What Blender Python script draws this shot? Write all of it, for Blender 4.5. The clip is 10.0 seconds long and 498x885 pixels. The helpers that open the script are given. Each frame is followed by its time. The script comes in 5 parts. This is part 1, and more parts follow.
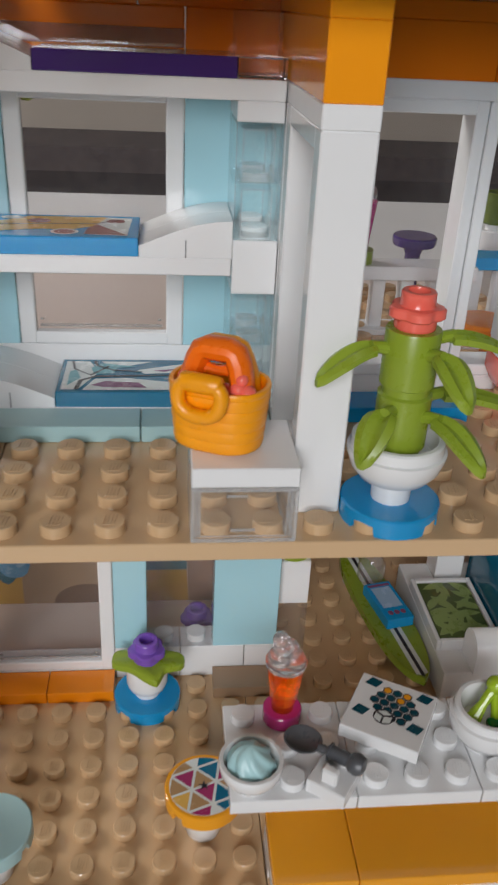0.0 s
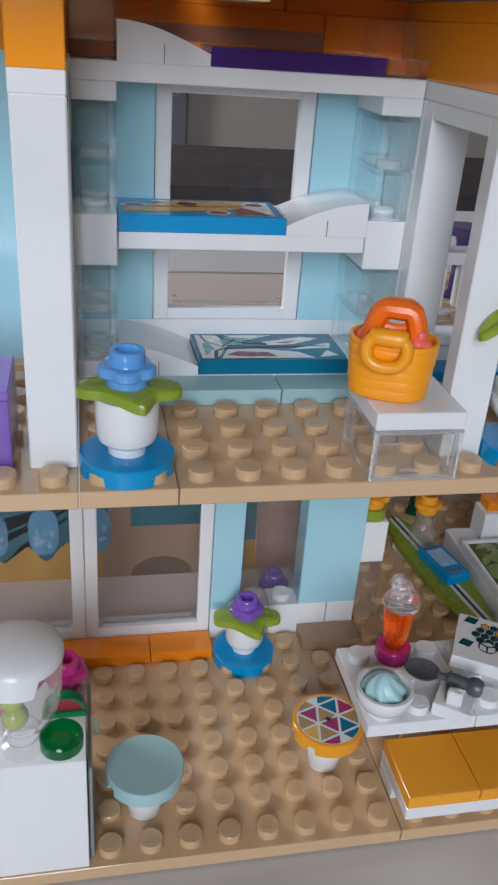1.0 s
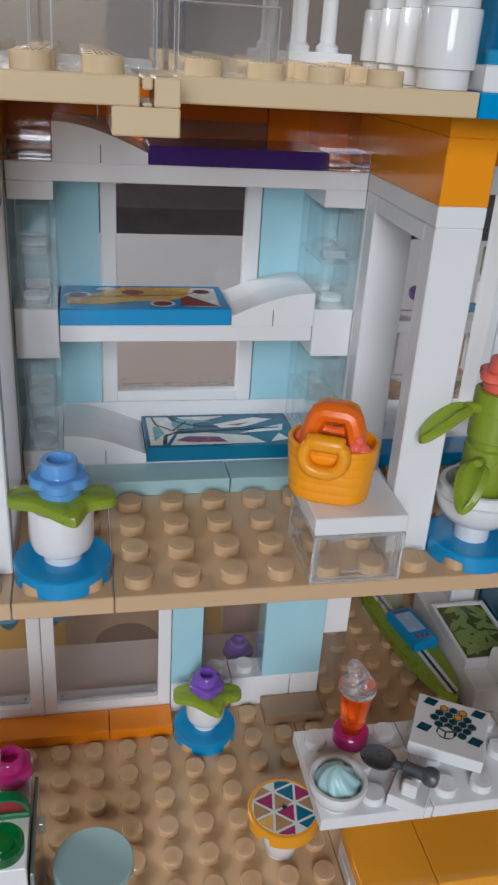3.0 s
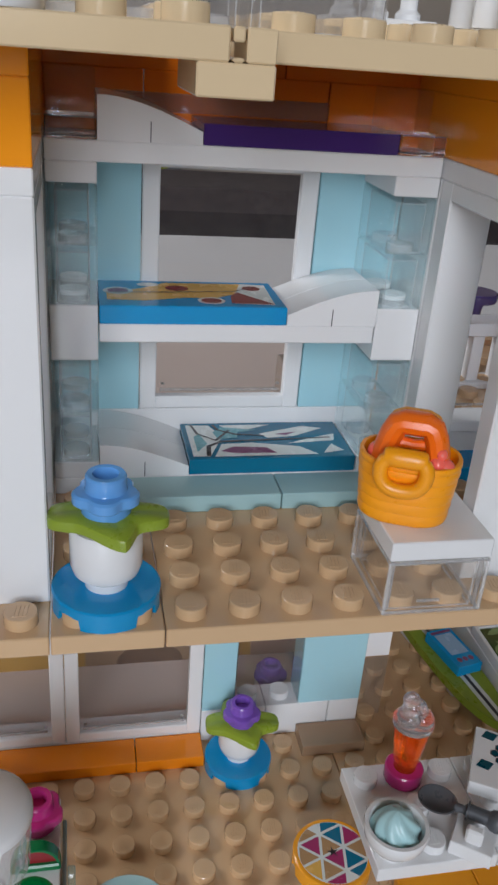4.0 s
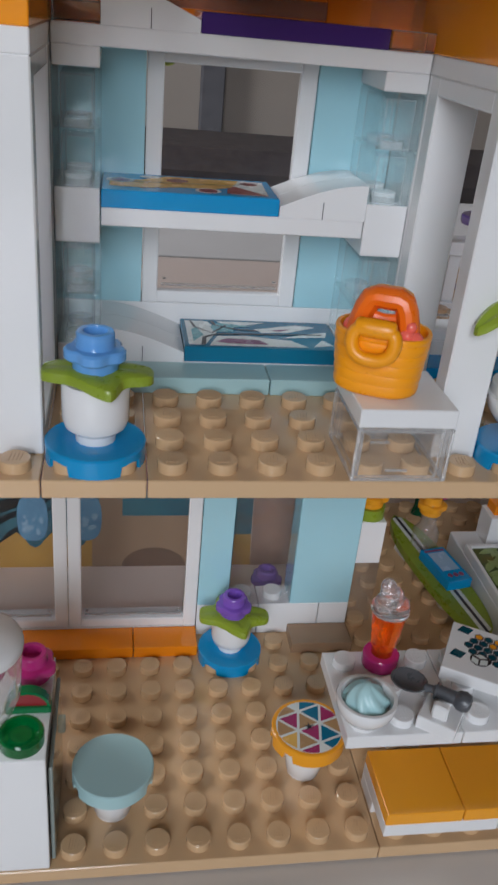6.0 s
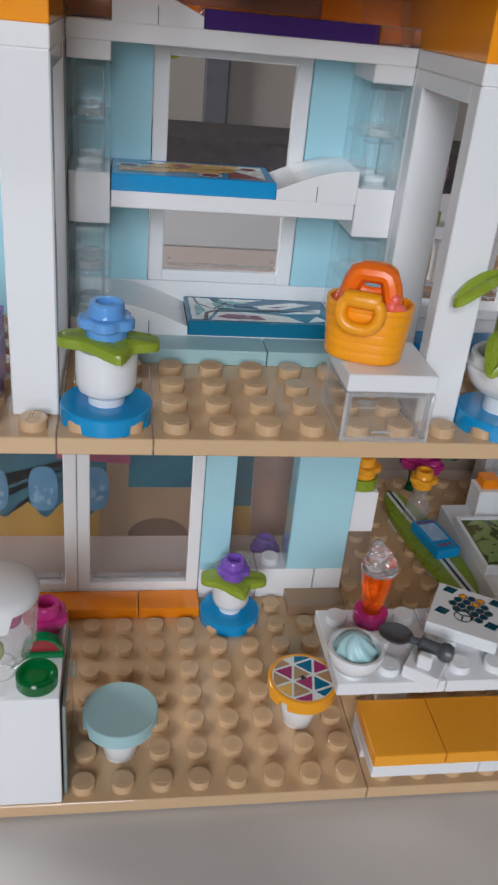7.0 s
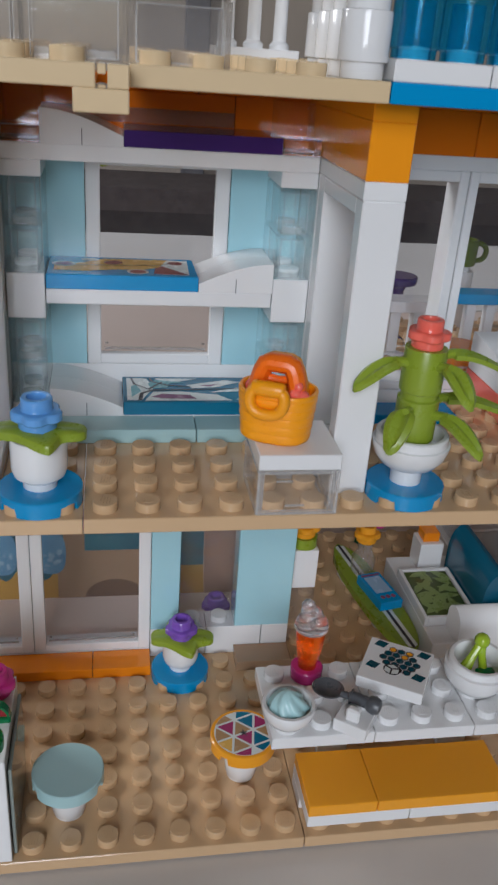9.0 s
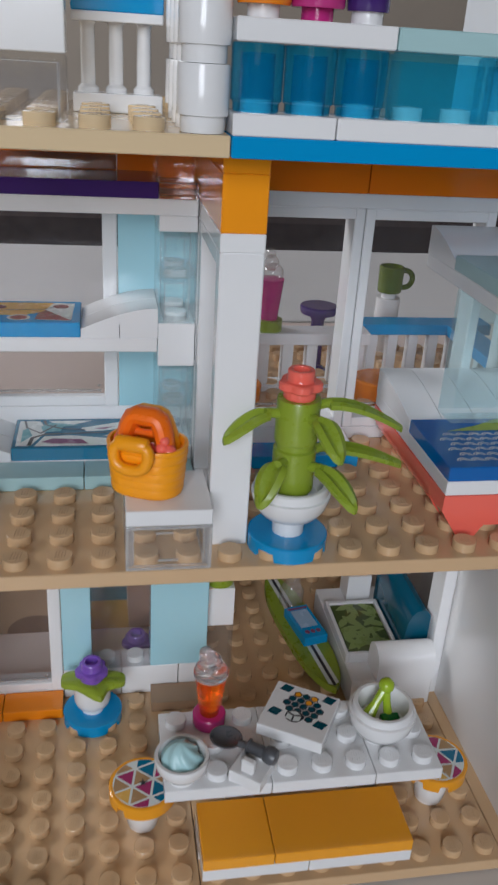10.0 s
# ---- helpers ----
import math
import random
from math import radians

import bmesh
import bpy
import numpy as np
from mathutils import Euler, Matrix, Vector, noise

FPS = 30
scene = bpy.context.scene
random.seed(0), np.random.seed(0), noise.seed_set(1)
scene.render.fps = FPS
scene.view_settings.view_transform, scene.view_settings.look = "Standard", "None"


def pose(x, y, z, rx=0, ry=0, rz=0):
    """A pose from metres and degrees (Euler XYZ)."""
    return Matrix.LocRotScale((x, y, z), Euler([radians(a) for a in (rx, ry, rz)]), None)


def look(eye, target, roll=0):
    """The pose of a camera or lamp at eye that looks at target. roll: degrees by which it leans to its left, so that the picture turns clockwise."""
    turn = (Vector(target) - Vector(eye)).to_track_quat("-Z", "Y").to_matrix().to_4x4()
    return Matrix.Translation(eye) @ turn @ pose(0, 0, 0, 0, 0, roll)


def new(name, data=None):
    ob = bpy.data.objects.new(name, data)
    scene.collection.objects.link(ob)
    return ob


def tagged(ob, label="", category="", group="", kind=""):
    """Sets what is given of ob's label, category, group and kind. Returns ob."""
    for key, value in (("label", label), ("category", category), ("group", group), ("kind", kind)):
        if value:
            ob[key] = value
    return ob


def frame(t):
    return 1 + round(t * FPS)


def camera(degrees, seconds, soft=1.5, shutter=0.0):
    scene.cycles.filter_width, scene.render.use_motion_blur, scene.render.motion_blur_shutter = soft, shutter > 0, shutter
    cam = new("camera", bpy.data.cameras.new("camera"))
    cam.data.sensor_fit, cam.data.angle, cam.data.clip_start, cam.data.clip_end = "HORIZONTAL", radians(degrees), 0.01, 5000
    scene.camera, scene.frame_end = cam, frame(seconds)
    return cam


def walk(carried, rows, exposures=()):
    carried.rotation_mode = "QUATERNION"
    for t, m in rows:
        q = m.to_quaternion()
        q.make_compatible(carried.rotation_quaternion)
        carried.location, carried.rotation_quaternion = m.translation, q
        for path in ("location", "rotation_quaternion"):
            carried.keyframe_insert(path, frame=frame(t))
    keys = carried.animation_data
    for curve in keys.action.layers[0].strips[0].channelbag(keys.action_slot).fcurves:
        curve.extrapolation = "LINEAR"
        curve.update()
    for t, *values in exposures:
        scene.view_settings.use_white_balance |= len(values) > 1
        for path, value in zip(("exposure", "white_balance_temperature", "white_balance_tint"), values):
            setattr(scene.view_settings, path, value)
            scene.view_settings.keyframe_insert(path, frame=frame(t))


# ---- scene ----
cam = camera(33.5, 10.0, soft=2.3, shutter=0.4)
# seconds, eye in metres, turn in degrees
ROWS = [
    (0, -0.01974, -0.09371, 0.15476, 61.973, -2.612, -5.230),
    (0.5, -0.04010, -0.10728, 0.15638, 62.886, -3.202, -8.171),
    (1, -0.06245, -0.10744, 0.15152, 62.980, -3.781, -10.467),
    (1.5, -0.06231, -0.11122, 0.15254, 63.176, -3.627, -11.695),
    (2, -0.06158, -0.12254, 0.15957, 63.403, -3.781, -12.058),
    (2.5, -0.05843, -0.11541, 0.16188, 63.144, -3.651, -12.032),
    (2.7, -0.05231, -0.10701, 0.16529, 63.365, -3.585, -11.443),
    (3.8, -0.05134, -0.09341, 0.15913, 65.307, -3.267, -10.227),
    (4, -0.05934, -0.08530, 0.15851, 64.288, -4.051, -10.835),
    (4.5, -0.05430, -0.09037, 0.15701, 63.726, -4.880, -10.180),
    (5, -0.05241, -0.09916, 0.15700, 63.394, -5.109, -9.856),
    (5.5, -0.05172, -0.09985, 0.14974, 62.589, -5.316, -8.441),
    (6, -0.05286, -0.10151, 0.14881, 62.100, -4.894, -7.768),
    (6.2, -0.05492, -0.10448, 0.14726, 61.523, -4.836, -7.768),
    (7.3, -0.05200, -0.12867, 0.15388, 61.753, -5.031, -7.362),
    (7.5, -0.04387, -0.14592, 0.15759, 62.581, -4.763, -7.222),
    (8, -0.03918, -0.14258, 0.16224, 64.165, -4.022, -7.560),
    (8.5, -0.03987, -0.12501, 0.15806, 64.417, -3.691, -8.131),
    (9, -0.04327, -0.12504, 0.16327, 64.463, -3.849, -8.846),
    (9.5, -0.02941, -0.13148, 0.17011, 64.564, -3.881, -9.298),
    (10, -0.01897, -0.12109, 0.17165, 64.626, -3.350, -9.195),
]
walk(cam, [(t, pose(x, y, z, rx, ry, rz)) for t, x, y, z, rx, ry, rz in ROWS],
     [(0.0, -0.62, 7000, 10), (0.5, -0.53, 6800, 10), (1.0, -0.57, 6250, 10), (1.5, -0.53, 6250, 10), (2.0, -0.46, 6500, 10), (2.5, -0.65, 6500, 10),
      (4.0, -0.68, 6500, 10), (4.5, -0.69, 6500, 10), (5.0, -0.69, 6500, 10), (5.5, -0.66, 6500, 10), (6.0, -0.77, 6500, 10), (7.5, -0.51, 6500, 10), (8.0, -0.55, 6500, 10),
      (8.5, -0.62, 6500, 10), (9.0, -0.77, 6500, 10), (9.5, -0.79, 6500, 10), (10.0, -0.78, 6500, 10)])

# ---------------------------------------------------------------- light
world = bpy.data.worlds.new("sky")
scene.world = world
world.use_nodes = True
wn = world.node_tree.nodes
sky = wn.new("ShaderNodeTexSky")
sky.sky_type = "NISHITA"
sky.sun_disc = False
sky.sun_elevation, sky.sun_rotation = radians(35), radians(150)
wn["Background"].inputs["Strength"].default_value = 0.1
world.node_tree.links.new(sky.outputs["Color"], wn["Background"].inputs["Color"])


def window_lamp(name, watts, size_x, size_y, m, color):
    data = bpy.data.lights.new(name, "AREA")
    data.shape, data.size, data.size_y = "RECTANGLE", size_x, size_y
    data.energy, data.color = watts, color
    lamp = new(name, data)
    lamp.matrix_basis = m
    return lamp


# daylight through the tall glass door behind the camera, and a smaller one in the side wall
window_lamp("window_daylight", 35, 0.70, 1.04, look((-0.40, -1.58, 0.74), (0.0, 0.0, 0.10)), (0.868, 0.92, 1.01))
window_lamp("side_window_daylight", 60, 1.0, 0.8, look((-1.96, 1.2, 1.2), (0.0, 0.5, 0.0)), (0.94, 0.96, 1.0))

# ---------------------------------------------------------------- materials
U = 0.008          # one stud
MM = 0.001


def plastic(name, color, rough=0.12, bump=0.04, vary=0.05, wear=1.0):
    """Glossy moulded plastic: fine waviness, faint scuffs, slight difference from piece to piece."""
    mat = bpy.data.materials.new(name)
    mat.use_nodes = True
    nt = mat.node_tree
    n, link = nt.nodes, nt.links.new
    b = n["Principled BSDF"]
    coord = n.new("ShaderNodeTexCoord")
    info = n.new("ShaderNodeObjectInfo")
    big = n.new("ShaderNodeTexNoise")
    big.inputs["Scale"].default_value = 140
    big.inputs["Detail"].default_value = 3
    link(coord.outputs["Object"], big.inputs["Vector"])
    mixv = n.new("ShaderNodeMath")
    mixv.operation = "MULTIPLY_ADD"
    link(big.outputs["Fac"], mixv.inputs[0])
    mixv.inputs[1].default_value = 0.10
    link(info.outputs["Random"], mixv.inputs[2])
    hsv = n.new("ShaderNodeHueSaturation")
    hsv.inputs["Color"].default_value = (*color, 1)
    scale = n.new("ShaderNodeMapRange")
    scale.inputs["From Min"].default_value, scale.inputs["From Max"].default_value = 0.0, 1.1
    scale.inputs["To Min"].default_value, scale.inputs["To Max"].default_value = 1 - vary, 1 + vary
    link(mixv.outputs[0], scale.inputs["Value"])
    link(scale.outputs["Result"], hsv.inputs["Value"])
    link(hsv.outputs["Color"], b.inputs["Base Color"])
    scuff = n.new("ShaderNodeTexNoise")
    scuff.inputs["Scale"].default_value = 260
    scuff.inputs["Detail"].default_value = 6
    scuff.inputs["Roughness"].default_value = 0.7
    link(coord.outputs["Object"], scuff.inputs["Vector"])
    rr = n.new("ShaderNodeMapRange")
    rr.inputs["From Min"].default_value, rr.inputs["From Max"].default_value = 0.35, 0.75
    rr.inputs["To Min"].default_value, rr.inputs["To Max"].default_value = rough * (1 - 0.2 * wear), rough * (1 + 0.35 * wear)
    link(scuff.outputs["Fac"], rr.inputs["Value"])
    link(rr.outputs["Result"], b.inputs["Roughness"])
    bp = n.new("ShaderNodeBump")
    bp.inputs["Strength"].default_value = bump
    bp.inputs["Distance"].default_value = 0.0008
    link(big.outputs["Fac"], bp.inputs["Height"])
    link(bp.outputs["Normal"], b.inputs["Normal"])
    b.inputs["IOR"].default_value = 1.54
    if "Subsurface Weight" in b.inputs:
        b.inputs["Subsurface Weight"].default_value = 0.0
    return mat


def clear(name, color, rough=0.03, haze=0.06, scratched=False, body=None, mirror=0.05):
    """Clear plastic: tinted light passes straight through, gloss grows towards the rim, a little haze."""
    mat = bpy.data.materials.new(name)
    mat.use_nodes = True
    nt = mat.node_tree
    n, link = nt.nodes, nt.links.new
    n.remove(n["Principled BSDF"])
    out = n["Material Output"]
    coord = n.new("ShaderNodeTexCoord")
    wave = n.new("ShaderNodeTexNoise")
    wave.inputs["Scale"].default_value = 220
    wave.inputs["Detail"].default_value = 3
    link(coord.outputs["Object"], wave.inputs["Vector"])
    bp = n.new("ShaderNodeBump")
    bp.inputs["Strength"].default_value = 0.08
    bp.inputs["Distance"].default_value = 0.0006
    link(wave.outputs["Fac"], bp.inputs["Height"])
    through_light = n.new("ShaderNodeBsdfTransparent")
    through_light.inputs["Color"].default_value = (*color, 1)
    milky = n.new("ShaderNodeBsdfDiffuse")
    milky.inputs["Color"].default_value = (*(body or [0.5 * c + 0.35 for c in color]), 1)
    hazy = n.new("ShaderNodeMixShader")
    hazy.inputs["Fac"].default_value = haze
    link(through_light.outputs[0], hazy.inputs[1])
    link(milky.outputs[0], hazy.inputs[2])
    gloss = n.new("ShaderNodeBsdfGlossy")
    gloss.inputs["Roughness"].default_value = rough
    link(bp.outputs["Normal"], gloss.inputs["Normal"])
    facing = n.new("ShaderNodeLayerWeight")
    facing.inputs["Blend"].default_value = 0.5
    power = n.new("ShaderNodeMath")
    power.operation = "POWER"
    link(facing.outputs["Facing"], power.inputs[0])
    power.inputs[1].default_value = 3.0
    amount = n.new("ShaderNodeMath")
    amount.operation = "MULTIPLY_ADD"
    link(power.outputs[0], amount.inputs[0])
    amount.inputs[1].default_value, amount.inputs[2].default_value = 0.75, mirror
    mix = n.new("ShaderNodeMixShader")
    link(amount.outputs[0], mix.inputs["Fac"])
    link(hazy.outputs[0], mix.inputs[1])
    link(gloss.outputs[0], mix.inputs[2])
    link(mix.outputs[0], out.inputs["Surface"])
    if scratched:
        rr = n.new("ShaderNodeMapRange")
        stretch = n.new("ShaderNodeMapping")
        stretch.inputs["Rotation"].default_value = (0, 0.6, 0)
        stretch.inputs["Scale"].default_value = (1500, 400, 420)
        hair = n.new("ShaderNodeTexNoise")
        hair.inputs["Scale"].default_value = 1.0
        hair.inputs["Detail"].default_value = 8
        hair.inputs["Roughness"].default_value = 0.75
        hair.inputs["Distortion"].default_value = 1.5
        link(coord.outputs["Object"], stretch.inputs["Vector"])
        link(stretch.outputs["Vector"], hair.inputs["Vector"])
        rr.inputs["From Min"].default_value, rr.inputs["From Max"].default_value = 0.60, 0.72
        rr.inputs["To Min"].default_value, rr.inputs["To Max"].default_value = rough, 0.3
        link(hair.outputs["Fac"], rr.inputs["Value"])
        link(rr.outputs["Result"], gloss.inputs["Roughness"])
        hz = n.new("ShaderNodeMapRange")
        hz.inputs["From Min"].default_value, hz.inputs["From Max"].default_value = 0.62, 0.75
        hz.inputs["To Min"].default_value, hz.inputs["To Max"].default_value = haze, haze + 0.07
        link(hair.outputs["Fac"], hz.inputs["Value"])
        link(hz.outputs["Result"], hazy.inputs["Fac"])
    return mat


def glassy(name, color, rough=0.02, clear_part=0.96):
    """Solid clear plastic that bends light."""
    mat = bpy.data.materials.new(name)
    mat.use_nodes = True
    nt = mat.node_tree
    n, link = nt.nodes, nt.links.new
    b = n["Principled BSDF"]
    b.inputs["Base Color"].default_value = (*color, 1)
    b.inputs["Transmission Weight"].default_value = clear_part
    b.inputs["IOR"].default_value = 1.50
    b.inputs["Roughness"].default_value = rough
    coord = n.new("ShaderNodeTexCoord")
    wave = n.new("ShaderNodeTexNoise")
    wave.inputs["Scale"].default_value = 200
    wave.inputs["Detail"].default_value = 2
    link(coord.outputs["Object"], wave.inputs["Vector"])
    bp = n.new("ShaderNodeBump")
    bp.inputs["Strength"].default_value = 0.05
    bp.inputs["Distance"].default_value = 0.0006
    link(wave.outputs["Fac"], bp.inputs["Height"])
    link(bp.outputs["Normal"], b.inputs["Normal"])
    return mat


def matte(name, color, color2, scale, rough=0.7, bump=0.1):
    mat = bpy.data.materials.new(name)
    mat.use_nodes = True
    nt = mat.node_tree
    n, link = nt.nodes, nt.links.new
    b = n["Principled BSDF"]
    coord = n.new("ShaderNodeTexCoord")
    tex = n.new("ShaderNodeTexNoise")
    tex.inputs["Scale"].default_value = scale
    tex.inputs["Detail"].default_value = 6
    link(coord.outputs["Object"], tex.inputs["Vector"])
    ramp = n.new("ShaderNodeValToRGB")
    ramp.color_ramp.elements[0].position, ramp.color_ramp.elements[1].position = 0.3, 0.7
    ramp.color_ramp.elements[0].color, ramp.color_ramp.elements[1].color = (*color, 1), (*color2, 1)
    link(tex.outputs["Fac"], ramp.inputs["Fac"])
    link(ramp.outputs["Color"], b.inputs["Base Color"])
    b.inputs["Roughness"].default_value = rough
    bp = n.new("ShaderNodeBump")
    bp.inputs["Strength"].default_value = bump
    bp.inputs["Distance"].default_value = 0.001
    link(tex.outputs["Fac"], bp.inputs["Height"])
    link(bp.outputs["Normal"], b.inputs["Normal"])
    return mat


WHITE = plastic("white_plastic", (0.80, 0.80, 0.80), vary=0.02)
TAN = plastic("tan_plastic", (0.64, 0.425, 0.24), rough=0.09, vary=0.03)
TOPTAN = plastic("pale_tan_plastic", (0.72, 0.55, 0.34), vary=0.03)
DTAN = plastic("dark_tan_plastic", (0.36, 0.235, 0.145))
YELLOW = plastic("yellow_orange_plastic", (0.87, 0.36, 0.022), vary=0.03)
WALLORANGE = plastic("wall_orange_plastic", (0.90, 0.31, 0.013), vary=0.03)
# the same wall orange, reddened: shade and orange bounce put into the colour
WALLORANGE_SHADED = plastic("wall_orange_plastic_shaded", (0.88, 0.205, 0.010), vary=0.03)
TILEORANGE = plastic("deep_orange_plastic", (0.87, 0.25, 0.008))
ORANGE = plastic("orange_plastic", (0.85, 0.23, 0.01))
AZURE = plastic("azure_plastic", (0.0, 0.285, 0.61))
BLUE = plastic("blue_plastic", (0.0, 0.12, 0.42))
TEAL = plastic("teal_plastic", (0.0, 0.145, 0.26))
DKTEAL = plastic("dark_teal_plastic", (0.0, 0.075, 0.13))
AQUA = plastic("aqua_plastic", (0.37, 0.56, 0.57), rough=0.30, wear=0.15)
SKYBLUE = plastic("light_blue_plastic", (0.40, 0.69, 0.77), vary=0.02)
LIME = plastic("lime_plastic", (0.26, 0.35, 0.03), rough=0.30)
OLIVEGREEN = plastic("olive_green_plastic", (0.12, 0.17, 0.012))
PALELIME = plastic("pale_lime_plastic", (0.42, 0.50, 0.06))
BRIGHTLIME = plastic("bright_lime_plastic", (0.36, 0.52, 0.03))
GREEN = plastic("green_plastic", (0.0, 0.15, 0.045))
DKGREEN = plastic("dark_green_plastic", (0.01, 0.07, 0.03))
CORAL = plastic("coral_plastic", (0.95, 0.16, 0.115))
PURPLE = plastic("purple_plastic", (0.06, 0.025, 0.16))
LAVENDER = plastic("lavender_plastic", (0.20, 0.09, 0.45))
MIDBLUE = plastic("medium_blue_plastic", (0.13, 0.36, 0.74))
MAGENTA = plastic("magenta_plastic", (0.50, 0.03, 0.20))
PINK = plastic("pink_plastic", (0.80, 0.20, 0.45))
SMOKEGREEN = plastic("dark_grey_green_plastic", (0.24, 0.28, 0.26), rough=0.08)
GREY = plastic("dark_grey_plastic", (0.085, 0.09, 0.10), rough=0.3)
RED = plastic("dark_red_plastic", (0.26, 0.018, 0.024))
BASKET = plastic("basket_plastic", (0.97, 0.36, 0.006), rough=0.32)
HANDLE = plastic("basket_handle_plastic", (0.97, 0.17, 0.008), rough=0.3)
INK = plastic("black_print", (0.02, 0.02, 0.025), rough=0.3)
PRINT_WHITE = plastic("white_print", (0.72, 0.76, 0.74), rough=0.25)
PRINT_MINT = plastic("mint_print", (0.16, 0.42, 0.47), rough=0.25)
PRINT_PLUM = plastic("plum_print", (0.22, 0.07, 0.16), rough=0.25)
PRINT_BERRY = plastic("berry_print", (0.36, 0.03, 0.13), rough=0.25)
PRINT_GOLD = plastic("gold_print", (0.72, 0.42, 0.10), rough=0.25)
PRINT_TEAL = plastic("dark_teal_print", (0.0, 0.06, 0.09), rough=0.25)
PRINT_SCREEN = plastic("pale_blue_print", (0.32, 0.48, 0.66), rough=0.25)
PRINT_TAN = plastic("tan_print", (0.42, 0.25, 0.12), rough=0.25)
CLEAR = clear("clear_plastic", (0.96, 0.965, 0.97), haze=0.05)
CLEAR_EDGE = clear("clear_plastic_edge", (0.88, 0.90, 0.92), haze=0.35, body=(0.80, 0.80, 0.80))
CLEAR_BOX = clear("clear_box_plastic", (0.985, 0.985, 0.985), rough=0.02, haze=0.022, body=(0.75, 0.73, 0.72), mirror=0.04)
CLEAR_RIM = clear("clear_box_rim_plastic", (0.91, 0.91, 0.91), rough=0.05, haze=0.25, body=(0.86, 0.85, 0.84), mirror=0.20)
CLEAR_DARK = clear("clear_dark_edge_plastic", (0.78, 0.77, 0.76), haze=0.22, body=(0.66, 0.65, 0.64))
CLEAR_FROST = clear("scuffed_clear_plastic", (0.93, 0.925, 0.92), rough=0.05, haze=0.08, body=(0.55, 0.54, 0.55), mirror=0.07)
CLEAR_BLUE = clear("clear_light_blue_plastic", (0.80, 0.93, 0.95), haze=0.08)
CLEAR_ORANGE = glassy("clear_orange_plastic", (1.0, 0.15, 0.003), clear_part=0.82)
CREAM_AQUA = plastic("aqua_cream_plastic", (0.46, 0.72, 0.74), rough=0.3)
CLEAR_ROUND = clear("clear_deep_blue_plastic", (0.22, 0.72, 0.90), rough=0.04, haze=0.16, body=(0.0, 0.33, 0.56), mirror=0.06)
CLEAR_WALL = clear("clear_turquoise_plastic", (0.45, 0.84, 0.95), rough=0.04, haze=0.12, body=(0.02, 0.50, 0.68), mirror=0.06)
CLEAR_GREEN = clear("clear_green_plastic", (0.05, 0.5, 0.16), haze=0.55, body=(0.0, 0.14, 0.04))
GLASS = glassy("solid_clear_plastic", (0.82, 0.825, 0.83), clear_part=0.99)
MILKY = glassy("clear_swirl_topping", (0.97, 0.95, 0.94), rough=0.03, clear_part=0.97)
CLEAR_POST = clear("clear_pale_teal_plastic", (0.955, 0.985, 0.988), haze=0.085, body=(0.72, 0.88, 0.90), mirror=0.035)
CLEAR_SMOKE = clear("clear_swirl_plastic", (0.95, 0.935, 0.93), rough=0.04, haze=0.10, mirror=0.10)
CLEAR_GREY = clear("clear_grey_plastic", (0.80, 0.78, 0.78), rough=0.06, haze=0.16, body=(0.40, 0.37, 0.38), mirror=0.12)
PANE_GLOSSY = clear("glossy_pane_plastic", (0.92, 0.92, 0.93), rough=0.02, haze=0.02, scratched=True, mirror=0.06)
PANE = clear("window_pane_plastic", (0.95, 0.95, 0.96), rough=0.02, haze=0.015, scratched=True, mirror=0.012)
TABLE = matte("grey_table_laminate", (0.61, 0.57, 0.53), (0.64, 0.60, 0.56), 60, rough=0.34, bump=0.02)
PAINT = matte("brown_beige_wall_paint", (0.19, 0.145, 0.11), (0.22, 0.17, 0.13), 6, rough=0.85)
# dark only to hold back bounce from the unseen south wall
DARKPAINT = matte("fill_cutting_brown_paint", (0.085, 0.062, 0.045), (0.105, 0.078, 0.058), 6, rough=0.8)
PALEPAINT = matte("pale_wall_paint", (0.55, 0.48, 0.41), (0.60, 0.525, 0.45), 6, rough=0.85)
CEIL = matte("beige_ceiling_paint", (0.20, 0.16, 0.13), (0.23, 0.185, 0.15), 5, rough=0.9)
DARKCLOTH = matte("dark_upholstery", (0.045, 0.032, 0.032), (0.08, 0.06, 0.058), 40, rough=0.9, bump=0.4)
PAPER = matte("white_paper", (0.72, 0.71, 0.70), (0.78, 0.77, 0.76), 20, rough=0.6, bump=0.05)
GREYCLOTH = matte("grey_curtain_cloth", (0.16, 0.16, 0.18), (0.22, 0.22, 0.24), 30, rough=0.9, bump=0.3)
WOODFLOOR = matte("brown_floor", (0.14, 0.10, 0.07), (0.20, 0.15, 0.11), 9, rough=0.5)


# ---------------------------------------------------------------- mesh helpers
def link_mesh(name, bm, mat, parent=None, label="", smooth=True):
    me = bpy.data.meshes.new(name)
    bmesh.ops.recalc_face_normals(bm, faces=bm.faces[:])
    bm.to_mesh(me)
    bm.free()
    if mat is not None:
        me.materials.append(mat)
    if smooth:
        for p in me.polygons:
            p.use_smooth = True
        me.set_sharp_from_angle(angle=radians(32))
    ob = new(name, me)
    if parent is not None:
        ob.parent = parent
    if label:
        ob["label"] = label
    return ob


part = link_mesh


def thing(name, label, category, x=0, y=0, z=0, group="", kind="", turn=0):
    """An Empty at a thing's base: x and y in studs, z in millimetres."""
    ob = new(name)
    ob.empty_display_size = 0.005
    ob.matrix_basis = pose(x * U, y * U, z * MM, 0, 0, turn)
    return tagged(ob, label, category, group, kind)


